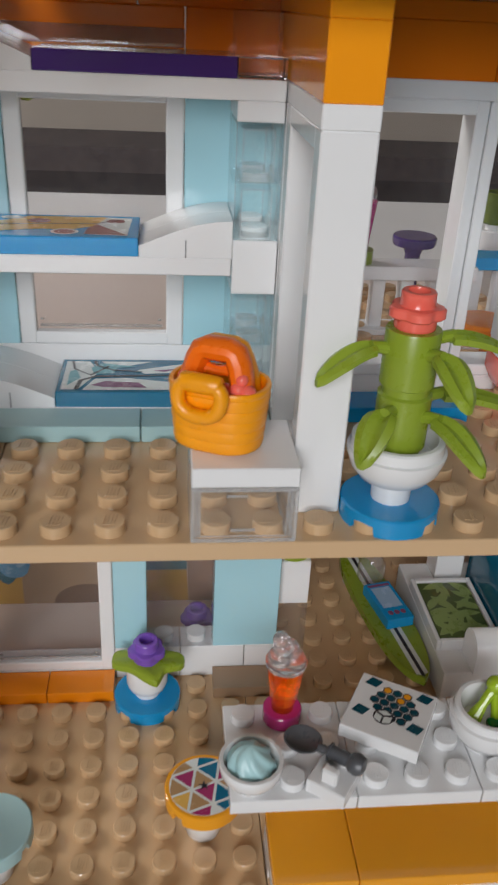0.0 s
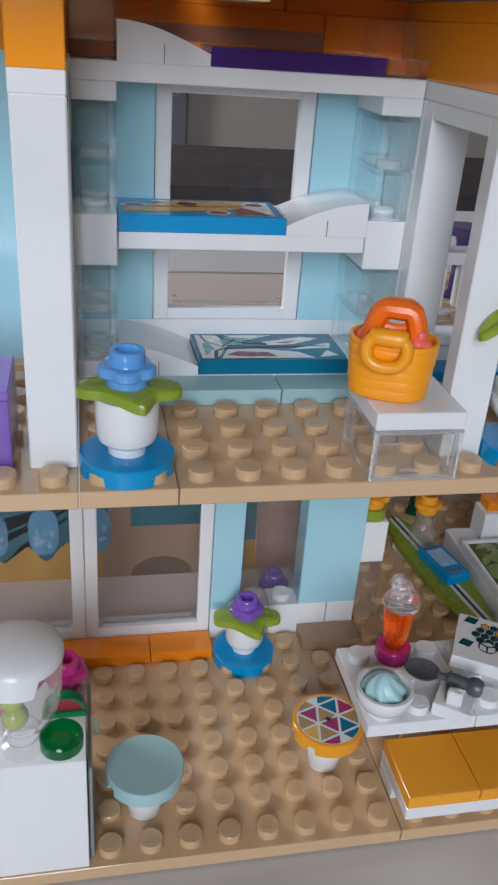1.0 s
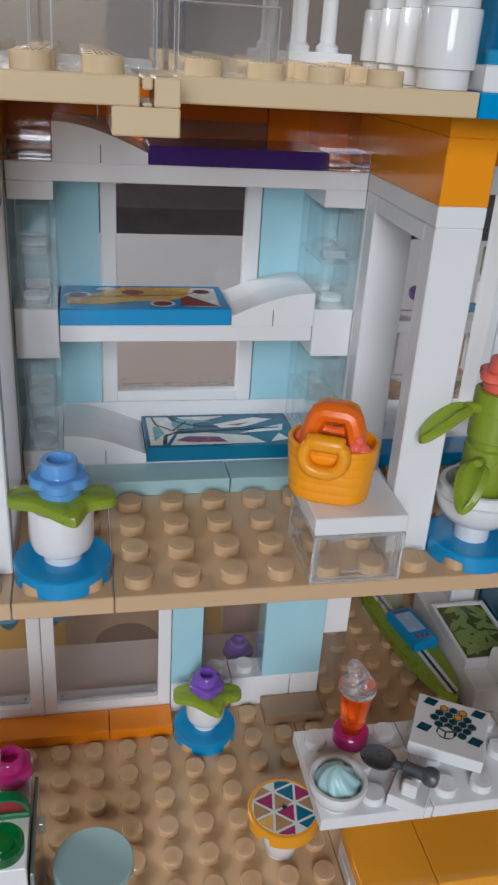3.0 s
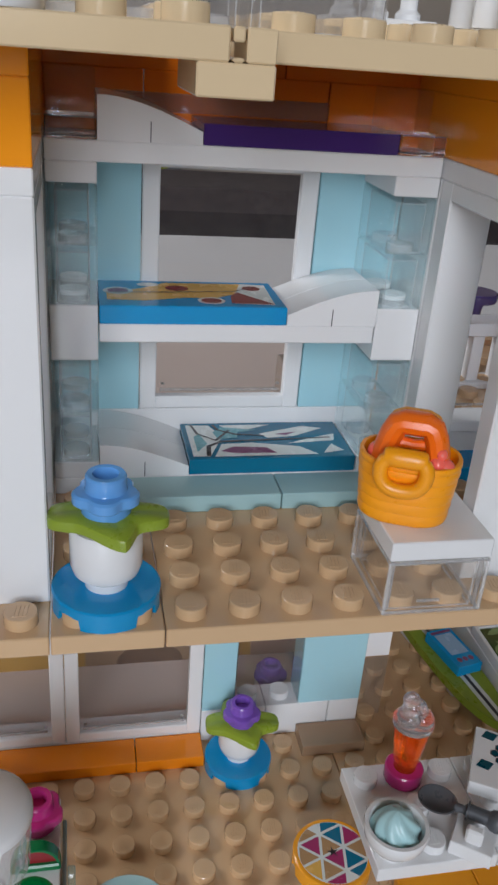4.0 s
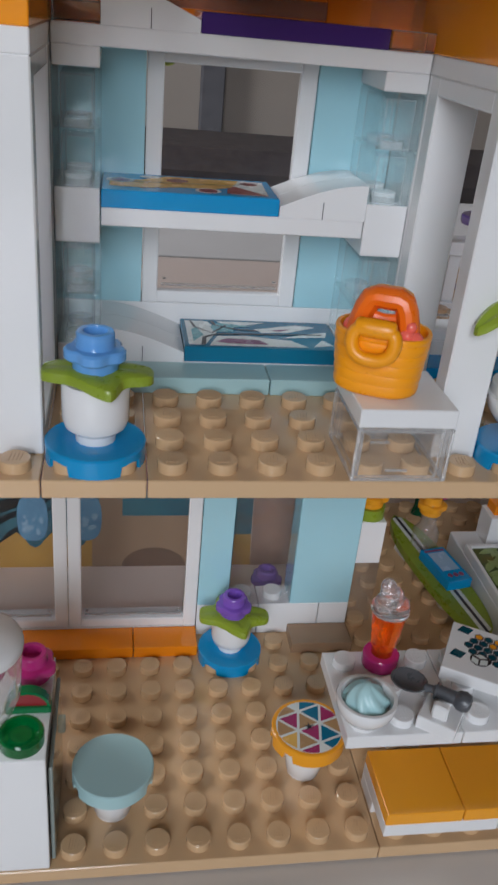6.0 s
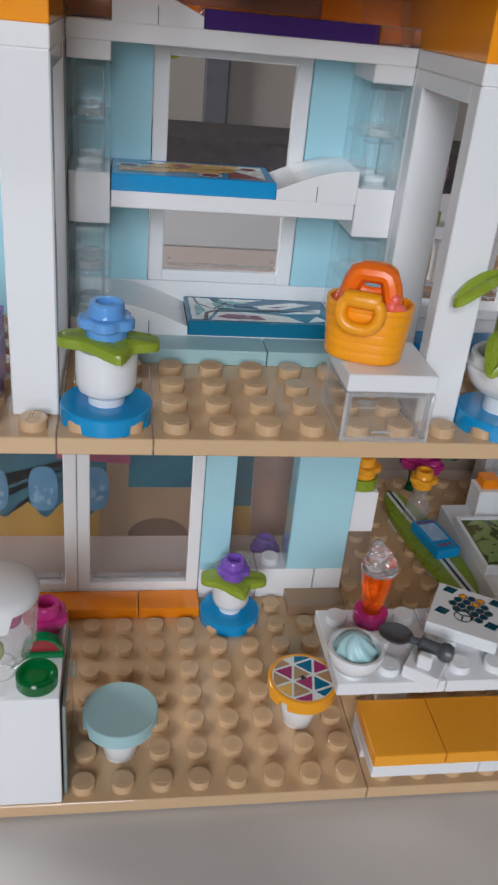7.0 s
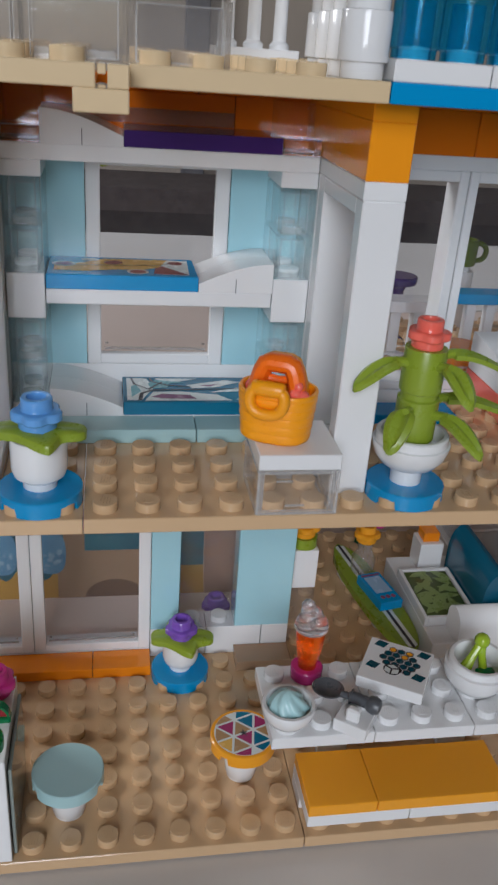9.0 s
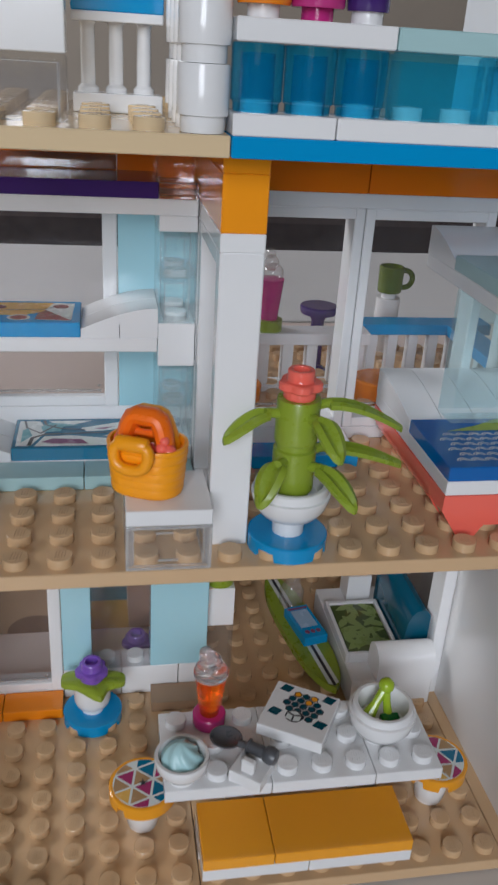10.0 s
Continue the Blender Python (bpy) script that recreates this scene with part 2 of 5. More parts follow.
def add_box(bm, x0, y0, z0, x1, y1, z1, bevel=0.00018):
    """A bevelled block, metres."""
    geo = bmesh.ops.create_cube(bm, size=1.0)
    vs = geo["verts"]
    c = Vector(((x0 + x1) / 2, (y0 + y1) / 2, (z0 + z1) / 2))
    d = Vector((x1 - x0, y1 - y0, z1 - z0))
    for v in vs:
        v.co = Vector((v.co.x * d.x, v.co.y * d.y, v.co.z * d.z)) + c
    if bevel:
        es = list({e for v in vs for e in v.link_edges})
        bmesh.ops.bevel(bm, geom=es, offset=bevel, segments=1, affect="EDGES")
    return bm


def add_lathe(bm, profile, cx=0.0, cy=0.0, cz=0.0, seg=28, sx=1.0, sy=1.0):
    """Turn a profile of (radius, height) in metres round the z axis; ends at radius 0 are closed."""
    rings = []
    for r, h in profile:
        if r < 1e-7:
            rings.append([bm.verts.new((cx, cy, cz + h))])
        else:
            rings.append([bm.verts.new((cx + sx * r * math.cos(2 * math.pi * i / seg), cy + sy * r * math.sin(2 * math.pi * i / seg), cz + h)) for i in range(seg)])
    for a, b in zip(rings, rings[1:]):
        for i in range(seg):
            j = (i + 1) % seg
            if len(a) == 1 and len(b) == 1:
                continue
            if len(a) == 1:
                bm.faces.new((a[0], b[i], b[j]))
            elif len(b) == 1:
                bm.faces.new((a[i], a[j], b[0]))
            else:
                bm.faces.new((a[i], a[j], b[j], b[i]))
    return bm


STUD = [(0.0024, -0.0002), (0.0024, 0.00172), (0.00226, 0.00186), (0.0, 0.00186)]


def add_studs(bm, nx, ny, z, skip=(), x0=0, y0=0, seg=20):
    for i in range(nx):
        for j in range(ny):
            if (i, j) not in skip:
                cx, cy = (x0 + i + 0.5) * U, (y0 + j + 0.5) * U
                add_lathe(bm, STUD, cx, cy, z, seg)
                for k in (-1.5, -0.5, 0.5, 1.5):
                    add_prism(bm, [(cx + (k * 0.55 + p) * MM, cy + q * MM) for p, q in ((-0.32, -1.35), (-0.02, -1.35), (0.32, 1.35), (0.02, 1.35))], z + 0.00185, z + 0.00198)


MESHES = {}


def piece(name, parent, x, y, z, w, d, h, mat, studs=False, skip=(), label="", gap=0.10):
    """One moulded block, w by d studs and h mm high, its corner at (x, y) studs and z mm; alike blocks share a mesh."""
    key = (w, d, h, mat.name, bool(studs), tuple(skip))
    if key not in MESHES:
        bm = bmesh.new()
        g = gap * MM
        add_box(bm, g, g, 0.0, w * U - g, d * U - g, h * MM - 0.00002)
        if studs:
            add_studs(bm, int(w), int(d), h * MM, skip)
        ob = link_mesh(name, bm, mat, parent, label)
        MESHES[key] = ob.data
    else:
        ob = new(name, MESHES[key])
        ob.parent = parent
        if label:
            ob["label"] = label
    ob.matrix_basis = pose(x * U, y * U, z * MM)
    return ob


def add_tube(bm, pts, radius, seg=10, flat=1.0, closed=False, ref=(0, 0, 1)):
    """A round bar along points (metres); radius may be a list."""
    n = len(pts)
    P = [Vector(p) for p in pts]
    rings = []
    up = Vector(ref)
    for i, p in enumerate(P):
        if closed:
            d = (P[(i + 1) % n] - P[i - 1]).normalized()
        else:
            d = (P[min(i + 1, n - 1)] - P[max(i - 1, 0)]).normalized()
        side = d.cross(up)
        if side.length < 1e-4:
            side = Vector((1, 0, 0))
        side.normalize()
        u2 = side.cross(d).normalized()
        r = radius[i] if isinstance(radius, (list, tuple)) else radius
        rings.append([bm.verts.new(p + side * (r * math.cos(2 * math.pi * k / seg)) + u2 * (flat * r * math.sin(2 * math.pi * k / seg))) for k in range(seg)])
    pairs = list(zip(rings, rings[1:]))
    if closed:
        pairs.append((rings[-1], rings[0]))
    for a, b in pairs:
        for k in range(seg):
            j = (k + 1) % seg
            bm.faces.new((a[k], a[j], b[j], b[k]))
    if not closed:
        bm.faces.new(rings[0])
        bm.faces.new(list(reversed(rings[-1])))
    return bm


def add_prism(bm, outline, z0, z1):
    """An outline of (x, y) in metres raised from z0 to z1."""
    lo = [bm.verts.new((x, y, z0)) for x, y in outline]
    hi = [bm.verts.new((x, y, z1)) for x, y in outline]
    bm.faces.new(list(reversed(lo)))
    bm.faces.new(hi)
    n = len(outline)
    for i in range(n):
        j = (i + 1) % n
        bm.faces.new((lo[i], lo[j], hi[j], hi[i]))
    return bm


def add_profile_y(bm, outline, y0, y1):
    """An outline of (x, z) in metres, drawn out along y."""
    lo = [bm.verts.new((x, y0, z)) for x, z in outline]
    hi = [bm.verts.new((x, y1, z)) for x, z in outline]
    bm.faces.new(lo)
    bm.faces.new(list(reversed(hi)))
    n = len(outline)
    for i in range(n):
        j = (i + 1) % n
        bm.faces.new((lo[i], hi[i], hi[j], lo[j]))
    return bm


def no_shadow(*obs):
    for o in obs:
        o.visible_shadow = False


# ---------------------------------------------------------------- the room round the toy house
def slab(name, x0, y0, z0, x1, y1, z1, mat, label, bevel=0.002, kind="structure", category=""):
    bm = bmesh.new()
    add_box(bm, x0, y0, z0, x1, y1, z1, bevel)
    return tagged(link_mesh(name, bm, mat), label, category, "", kind)


slab("ground", -2.0, -1.7, -0.80, 2.0, 2.6, -0.75, WOODFLOOR, "brown wooden floor of the room", 0)
slab("ceiling", -2.0, -1.7, 1.75, 2.0, 2.6, 1.80, CEIL, "plain beige painted ceiling of the room", 0)
slab("wall_east", 2.0, -1.7, -0.75, 2.1, 2.6, 1.75, PAINT, "plain brown-beige painted side wall of the room", 0)


def holed_wall(name, label, mat, along, plane, lo, hi, hole_lo, hole_hi, z_lo, z_hi):
    """A wall with a window opening; along: the axis it runs along."""
    bm = bmesh.new()
    for a0, a1, z0, z1 in ((lo, hole_lo, -0.75, 1.75), (hole_hi, hi, -0.75, 1.75), (hole_lo, hole_hi, -0.75, z_lo), (hole_lo, hole_hi, z_hi, 1.75)):
        if along == "x":
            add_box(bm, a0, plane - 0.1, z0, a1, plane, z1, 0)
        else:
            add_box(bm, plane - 0.1, a0, z0, plane, a1, z1, 0)
    return tagged(link_mesh(name, bm, mat), label, kind="structure")


# unseen wall behind the camera, kept dark so little low light enters the storeys
holed_wall("wall_south", "unseen wall, darkened to cut fill light, with a tall glass door opening", DARKPAINT, "x", -1.6, -2.0, 2.0, -0.80, 0.0, 0.12, 1.32)
slab("wall_north", -2.0, 2.6, -0.75, 2.0, 2.7, 1.75, PALEPAINT, "plain cream painted wall beyond the table", 0)
holed_wall("wall_west", "brown-beige painted side wall with a window opening", PAINT, "y", -2.0, -1.7, 2.6, 0.65, 1.75, 0.75, 1.65)

table = thing("table", "grey laminate table on which the toy house stands", "table", 0, 0, 0)
bm = bmesh.new()
add_box(bm, -0.75, -0.55, -0.0285, 0.75, 0.66, -0.0005, 0.002)
part("tabletop", bm, TABLE, table)
for sx in (-0.69, 0.69):
    for sy in (-0.49, 0.60):
        bm = bmesh.new()
        add_box(bm, sx - 0.025, sy - 0.025, -0.749, sx + 0.025, sy + 0.025, -0.0285, 0.003)
        part("leg", bm, WHITE, table)

runner = slab("table_runner", -0.72, 0.43, 0.0, 0.72, 0.655, 0.0012, PAPER, "plain white paper sheet lying on the table", 0.0003, "", "paper")

bm = bmesh.new()
add_prism(bm, [(-0.35, 0.0735), (-0.002, 0.0735), (-0.002, 0.131), (0.35, 0.131), (0.35, 0.425), (-0.35, 0.425)], 0.0, 0.0012)
BEIGECARD = matte("beige_card", (0.76, 0.63, 0.56), (0.80, 0.67, 0.60), 25, rough=0.6, bump=0.03)
tagged(link_mesh("card_sheet", bm, BEIGECARD, None, "", False), "pale pinkish beige card sheet lying behind the toy house", "card sheet")

sofa = thing("sofa", "dark upholstered sofa standing beyond the table", "sofa", 0, 0, -750)
bm = bmesh.new()
add_box(bm, -1.3, 1.15, 0.10, 1.5, 1.85, 0.42, 0.04)
part("seat", bm, DARKCLOTH, sofa)
bm = bmesh.new()
add_box(bm, -1.3, 1.62, 0.40, 1.5, 1.95, 0.635, 0.04)
part("backrest", bm, DARKCLOTH, sofa)
for fx in (-1.2, 1.4):
    for fy in (1.22, 1.8):
        bm = bmesh.new()
        add_box(bm, fx - 0.03, fy - 0.03, 0.001, fx + 0.03, fy + 0.03, 0.11, 0.004)
        part("foot", bm, DARKCLOTH, sofa)
slab("curtain", 0.185, 2.54, -0.74, 0.255, 2.59, 1.74, GREYCLOTH, "narrow grey curtain hanging at the far wall", 0.004, "", "curtain")

# ---------------------------------------------------------------- floors of the toy house
floor_lower = thing("floor_lower", "studded tan baseplates under the lower storey", "floor", kind="structure")
piece("baseplate", floor_lower, -16, 0, 0, 16, 9, 3.2, TAN, True)
piece("baseplate", floor_lower, 0, 0, 0, 9, 16, 3.2, TAN, True)
piece("baseplate", floor_lower, 9, 0, 0, 1, 16, 3.2, TAN)

floor_middle = thing("floor_middle", "studded tan plates of the middle storey", "floor", kind="structure")
piece("plate", floor_middle, -16, 1, 80.0, 8, 8, 3.2, TAN, True)
piece("plate", floor_middle, -8, 1, 80.0, 2, 8, 3.2, TAN, True)
piece("plate", floor_middle, -6, 1, 80.0, 16, 8, 3.2, TAN, True)

floor_top = thing("floor_top", "tan and azure plates of the top storey", "floor", kind="structure")
piece("plate", floor_top, -5, 1, 156.8, 5, 8, 3.2, TOPTAN, True, label="tan plate")
piece("plate", floor_top, -13.58, 0, 156.8, 8, 9, 3.2, TOPTAN, True, label="tan plate")
piece("hinge_block", floor_top, -6, 0, 153.6, 1, 2, 3.2, TOPTAN, label="tan hinge block")
piece("hinge_tab", floor_top, -5.4, 0, 156.82, 0.4, 0.98, 3.16, TOPTAN, label="tan hinge tab")
piece("hinge_bridge", floor_top, -5.57, 0, 156.82, 0.17, 0.98, 0.45, TOPTAN, label="tan hinge bridge")
piece("hinge_bridge", floor_top, -5.57, 0, 158.6, 0.17, 0.98, 1.38, TOPTAN, label="tan hinge bridge")
piece("plate", floor_top, 0, 1, 156.8, 12, 8, 3.2, AZURE, label="azure plate")


# ---------------------------------------------------------------- windows
def window(name, label, x, y, z, w, h, turn=0, post=0.4, sill=2.5, glazed=True, inset=0.10):
    """A white one-stud-deep frame; inset: how far in its clear pane sits."""
    win = thing(name, label, "window", x, y, z, kind="structure", turn=turn)
    bm = bmesh.new()
    W, D, Hh, p, sl = w * U - 0.0001, U - 0.00016, h * MM, post * U, sill * MM
    back = D * 0.3 if glazed and inset < 0.3 else D
    add_box(bm, 0.0001, 0.0001, 0, p, back, Hh, 0.00025)
    add_box(bm, W - p, 0.0001, 0, W, back, Hh, 0.00025)
    add_box(bm, p - 0.0002, 0.00015, 0.00002, W - p + 0.0002, back, sl, 0.00025)
    add_box(bm, p - 0.0002, 0.00015, Hh - sl, W - p + 0.0002, back, Hh - 0.00002, 0.00025)
    part("window_frame", bm, WHITE, win)
    if glazed:
        bm = bmesh.new()
        add_box(bm, p - 0.0001, D * inset, sl - 0.0001, W - p + 0.0001, D * inset + 0.0009, Hh - sl + 0.0001, 0.00008)
        pane = part("pane", bm, PANE, win, "clear scratched pane")
        bm = bmesh.new()
        lip = sl + 0.0011
        add_box(bm, p + 0.0008, D * inset - 0.0005, lip, W - p - 0.0008, D * inset, lip + 0.0005, 0.0001)
        for ex in (p + 0.0013, W - p - 0.0013):
            add_lathe(bm, [(0, -0.0001), (0.0004, -0.0001), (0.0004, 0.0001), (0, 0.0001)], ex, D * inset - 0.0004, lip + 0.0016, 14)
        no_shadow(pane, part("lip", bm, CLEAR_DARK, pane, "moulded lip along the pane's foot"))
    return win


# lower storey
window("window_1", "white framed window with clear pane, lower storey", -12, 8, 6.4, 4, 57.6)
window("window_2", "white framed window with clear pane beside light blue wall", -8, 8, 6.4, 4, 57.6)
# middle storey, behind the bunk bed
window("window_3", "white framed window behind the bunk bed", -6, 8, 92.8, 4, 48.0)
# right room
window("window_4", "white framed window behind the potted palm", 1, 8, 86.4, 4, 54.4, post=0.3, inset=0.85)
window("window_5", "white framed window beside the red bed", 5, 8, 86.4, 4, 54.4, post=0.3, inset=0.85)

knob = thing("round_plate", "small yellow-lime round plate clipped behind the window", "plate", -5.52, 8.78, 139.6, "")
bm = bmesh.new()
add_lathe(bm, [(r * MM, h * MM) for r, h in ((0, 0), (2.1, 0), (2.2, 0.2), (2.2, 1.9), (2.1, 2.1), (0, 2.1))], seg=26)
bmesh.ops.rotate(bm, verts=bm.verts[:], cent=(0, 0, 0), matrix=Matrix.Rotation(radians(90), 3, "X"))
part("disc", bm, PALELIME, knob)
bm = bmesh.new()
for k in (-1, 0, 1):
    add_box(bm, (k * 1.2 - 0.2) * MM, -2.2 * MM, -1.5 * MM, (k * 1.2 + 0.2) * MM, -2.1 * MM, 1.5 * MM, 0)
part("stripe", bm, OLIVEGREEN, knob, "dark olive stripes")

# ---------------------------------------------------------------- walls of the toy house
wall_lower = thing("wall_lower_back", "light blue and white brick wall of the lower storey", "wall", kind="structure")
piece("plate", wall_lower, -12, 8, 3.2, 8, 1, 3.2, WHITE)
for wx in (-4, -2, 0):
    piece("brick", wall_lower, wx, 8, 3.2, 2 if wx < 0 else 1, 1, 9.6, WHITE)
for wx in (-3, -2):
    bm = bmesh.new()
    add_lathe(bm, STUD, (wx + 0.5) * U, 8.5 * U, 12.8 * MM, 24)
    part("stud", bm, WHITE, wall_lower)
piece("tall_brick", wall_lower, -4, 8, 12.8, 1, 1, 48.0, SKYBLUE, label="tall light blue brick")
piece("tall_brick", wall_lower, -1, 8, 12.8, 2, 1, 48.0, SKYBLUE, label="tall light blue brick")
gl = piece("clear_brick", wall_lower, -3, 8, 12.8, 2, 1, 48.0, PANE_GLOSSY, label="tall clear brick")
no_shadow(gl)
piece("brick", wall_lower, -4, 8, 60.8, 5, 1, 19.2, WHITE)
piece("brick", wall_lower, -12, 8, 64.0, 8, 1, 16.0, WHITE)
for wx, ww in ((-10, 4), (-6, 2)):
    piece("tile", wall_lower, wx, 7, 3.2, ww, 1, 3.2, TILEORANGE, label="orange floor tile along the wall")
piece("tile", wall_lower, -1, 7, 3.2, 2, 1, 3.2, DTAN, label="dark tan floor tile")

wall_mid = thing("wall_middle_back", "white, light blue and orange brick wall behind the bunk bed", "wall", kind="structure")
piece("brick", wall_mid, -8, 8, 83.2, 8, 1, 9.6, WHITE)
for wx in (-8, -2):
    piece("tall_brick", wall_mid, wx, 8, 92.8, 2, 1, 48.0, SKYBLUE, label="tall light blue brick")
piece("plate", wall_mid, -8, 8, 140.8, 8, 1, 3.2, WHITE)
# orange back courses in the reddened tone that stands for their shade
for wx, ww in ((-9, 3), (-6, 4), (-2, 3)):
    piece("brick", wall_mid, wx, 8, 144.0, ww, 1, 9.6, WALLORANGE_SHADED)
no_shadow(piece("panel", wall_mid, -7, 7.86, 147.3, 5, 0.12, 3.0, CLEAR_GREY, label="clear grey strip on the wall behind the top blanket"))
piece("plate", wall_mid, -9, 8, 153.6, 6, 1, 3.2, WALLORANGE_SHADED)
piece("plate", wall_mid, -3, 8, 153.6, 4, 1, 3.2, WALLORANGE_SHADED)

for nm, wx, wn_name in (("wall_middle_right", 0, "window_6"), ("wall_middle_left", -9, "window_7")):
    window(wn_name, "open white frame in the side wall, without a pane", wx + 1, 2, 83.2, 4, 57.6, turn=90, post=0.55, sill=3.0, glazed=False)
    w = thing(nm, "white brick side wall with orange top course", "wall", kind="structure")
    piece("tall_brick", w, wx, 6, 83.2, 1, 3 if wx < 0 else 2, 57.6, WHITE)
    piece("plate", w, wx, 2, 140.8, 1, 6, 3.2, WHITE)
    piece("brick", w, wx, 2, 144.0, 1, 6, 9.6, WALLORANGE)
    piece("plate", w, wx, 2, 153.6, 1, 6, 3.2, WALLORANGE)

wall_rr = thing("wall_right_room_back", "white course and orange lintel above the right room's windows", "wall", kind="structure")
piece("plate", wall_rr, 1, 8, 83.2, 8, 1, 3.2, WHITE)
piece("plate", wall_rr, 1, 8, 140.8, 8, 1, 3.2, WHITE)
# lintel also in the orange with shade mixed into its colour
piece("brick", wall_rr, 1, 8, 144.0, 4, 1, 9.6, WALLORANGE_SHADED)
piece("brick", wall_rr, 5, 8, 144.0, 4, 1, 9.6, WALLORANGE_SHADED)
piece("plate", wall_rr, 1, 8, 153.6, 8, 1, 3.2, WALLORANGE_SHADED)
piece("end_wall", wall_rr, 10, 2, 83.2, 1, 7, 73.6, WHITE)

wall_lr = thing("wall_lower_right", "white brick plinth and posts along the lower storey's open side", "wall", kind="structure")
for wy in (8, 12):
    piece("brick", wall_lr, 9, wy, 3.2, 1, 4, 9.6, WHITE)
piece("post", wall_lr, 9, 7, 3.2, 1, 1, 76.8, WHITE, label="white post")
piece("post", wall_lr, 9, 15, 12.8, 1, 1, 67.2, WHITE, label="white post")
piece("panel", wall_lr, 9.4, 0.0, 3.2, 0.6, 7, 76.8, WHITE, label="plain white wall panel")
gl = piece("pane", wall_lr, 9.3, 8, 12.8, 0.3, 7, 60, PANE, label="clear pane")
no_shadow(gl)


# ---------------------------------------------------------------- curved slopes, flowers, saucers
def add_slope(bm, x_low, x_high, y0, y1, z, low=1.9, high=6.4):
    """A curved slope rising from x_low to x_high (studs), z in mm."""
    out = [(x_low * U, z * MM), (x_low * U, (z + low) * MM)]
    for i in range(1, 11):
        a = i / 10
        out.append(((x_low + (x_high - x_low) * a) * U, (z + low + (high - low) * math.sin(a * math.pi / 2)) * MM))
    out.append((x_high * U, z * MM))
    return add_profile_y(bm, out, y0 * U + 0.00008, y1 * U - 0.00008)


def slope_pair(parent, x_low, x_high, y, z, name="pillow"):
    mid = x_low + (x_high - x_low) * 0.5
    for k in range(2):
        bm = bmesh.new()
        add_slope(bm, x_low, x_high, y + k, y + k + 1, z)
        ob = part(name, bm, WHITE, parent, "white curved slope as a pillow")
    # the narrow joint in the near slope's side
    bm = bmesh.new()
    add_box(bm, mid * U - 0.00008, y * U - 0.00001, z * MM, mid * U + 0.00008, y * U + 0.0003, (z + 3.0) * MM, 0)
    part("joint", bm, GREY, parent)


def add_flower(bm, x, y, z, r=3.0):
    """A blossom: a plain cup, a ring of five soft petals and a hollow stud on top; x, y, z in metres, r in mm."""
    k = r * MM / 3.0
    seg = 40
    prof = [(0, 0, 0), (3.0, 0, 0), (3.25, 0.3, 0), (3.3, 1.9, 0), (3.7, 1.95, 1.0), (3.95, 2.25, 1.2), (3.95, 3.4, 1.2), (3.7, 3.7, 1.0), (2.8, 3.75, 0.0), (2.7, 3.95, 0), (2.7, 5.7, 0), (2.5, 6.0, 0), (1.75, 6.0, 0), (1.65, 5.7, 0), (1.65, 4.1, 0), (0, 4.1, 0)]
    rings = []
    for rr, h, lobe in prof:
        if rr == 0:
            rings.append([bm.verts.new((x, y, z + h * k))])
            continue
        ring = []
        for i in range(seg):
            a = 2 * math.pi * i / seg
            q = rr + lobe * 0.62 * (abs(math.cos(2.5 * (a + 0.4))) ** 0.6 - 0.55) * 1.6
            ring.append(bm.verts.new((x + q * k * math.cos(a), y + q * k * math.sin(a), z + h * k)))
        rings.append(ring)
    for ra, rb in zip(rings, rings[1:]):
        for i in range(seg):
            j = (i + 1) % seg
            if len(ra) == 1:
                bm.faces.new((ra[0], rb[i], rb[j]))
            elif len(rb) == 1:
                bm.faces.new((ra[i], ra[j], rb[0]))
            else:
                bm.faces.new((ra[i], ra[j], rb[j], rb[i]))
    return bm


def add_saucer(bm, r=7.9, notches=(45, 135, 225, 315), half=0.27):
    """A round two-by-two plate, notched at the rim; notches in degrees, half their width in radians."""
    seg = 160
    lo, mid, hi, inner = [], [], [], []
    for i in range(seg):
        a = 2 * math.pi * i / seg
        notch = min(abs((a - q + math.pi) % (2 * math.pi) - math.pi) for q in map(radians, notches)) < half
        c, s = math.cos(a), math.sin(a)
        z0 = 0.0017 if notch else 0.0
        lo.append(bm.verts.new((r * MM * c, r * MM * s, z0)))
        hi.append(bm.verts.new((r * MM * c, r * MM * s, 0.0030)))
        mid.append(bm.verts.new(((r - 0.25) * MM * c, (r - 0.25) * MM * s, 0.0032)))
        inner.append(bm.verts.new(((r - 1.5) * MM * c, (r - 1.5) * MM * s, z0)))
    for i in range(seg):
        j = (i + 1) % seg
        bm.faces.new((lo[i], lo[j], hi[j], hi[i]))
        bm.faces.new((hi[i], hi[j], mid[j], mid[i]))
        bm.faces.new((inner[i], inner[j], lo[j], lo[i]))
    bm.faces.new(mid)
    bm.faces.new(list(reversed(inner)))
    return bm


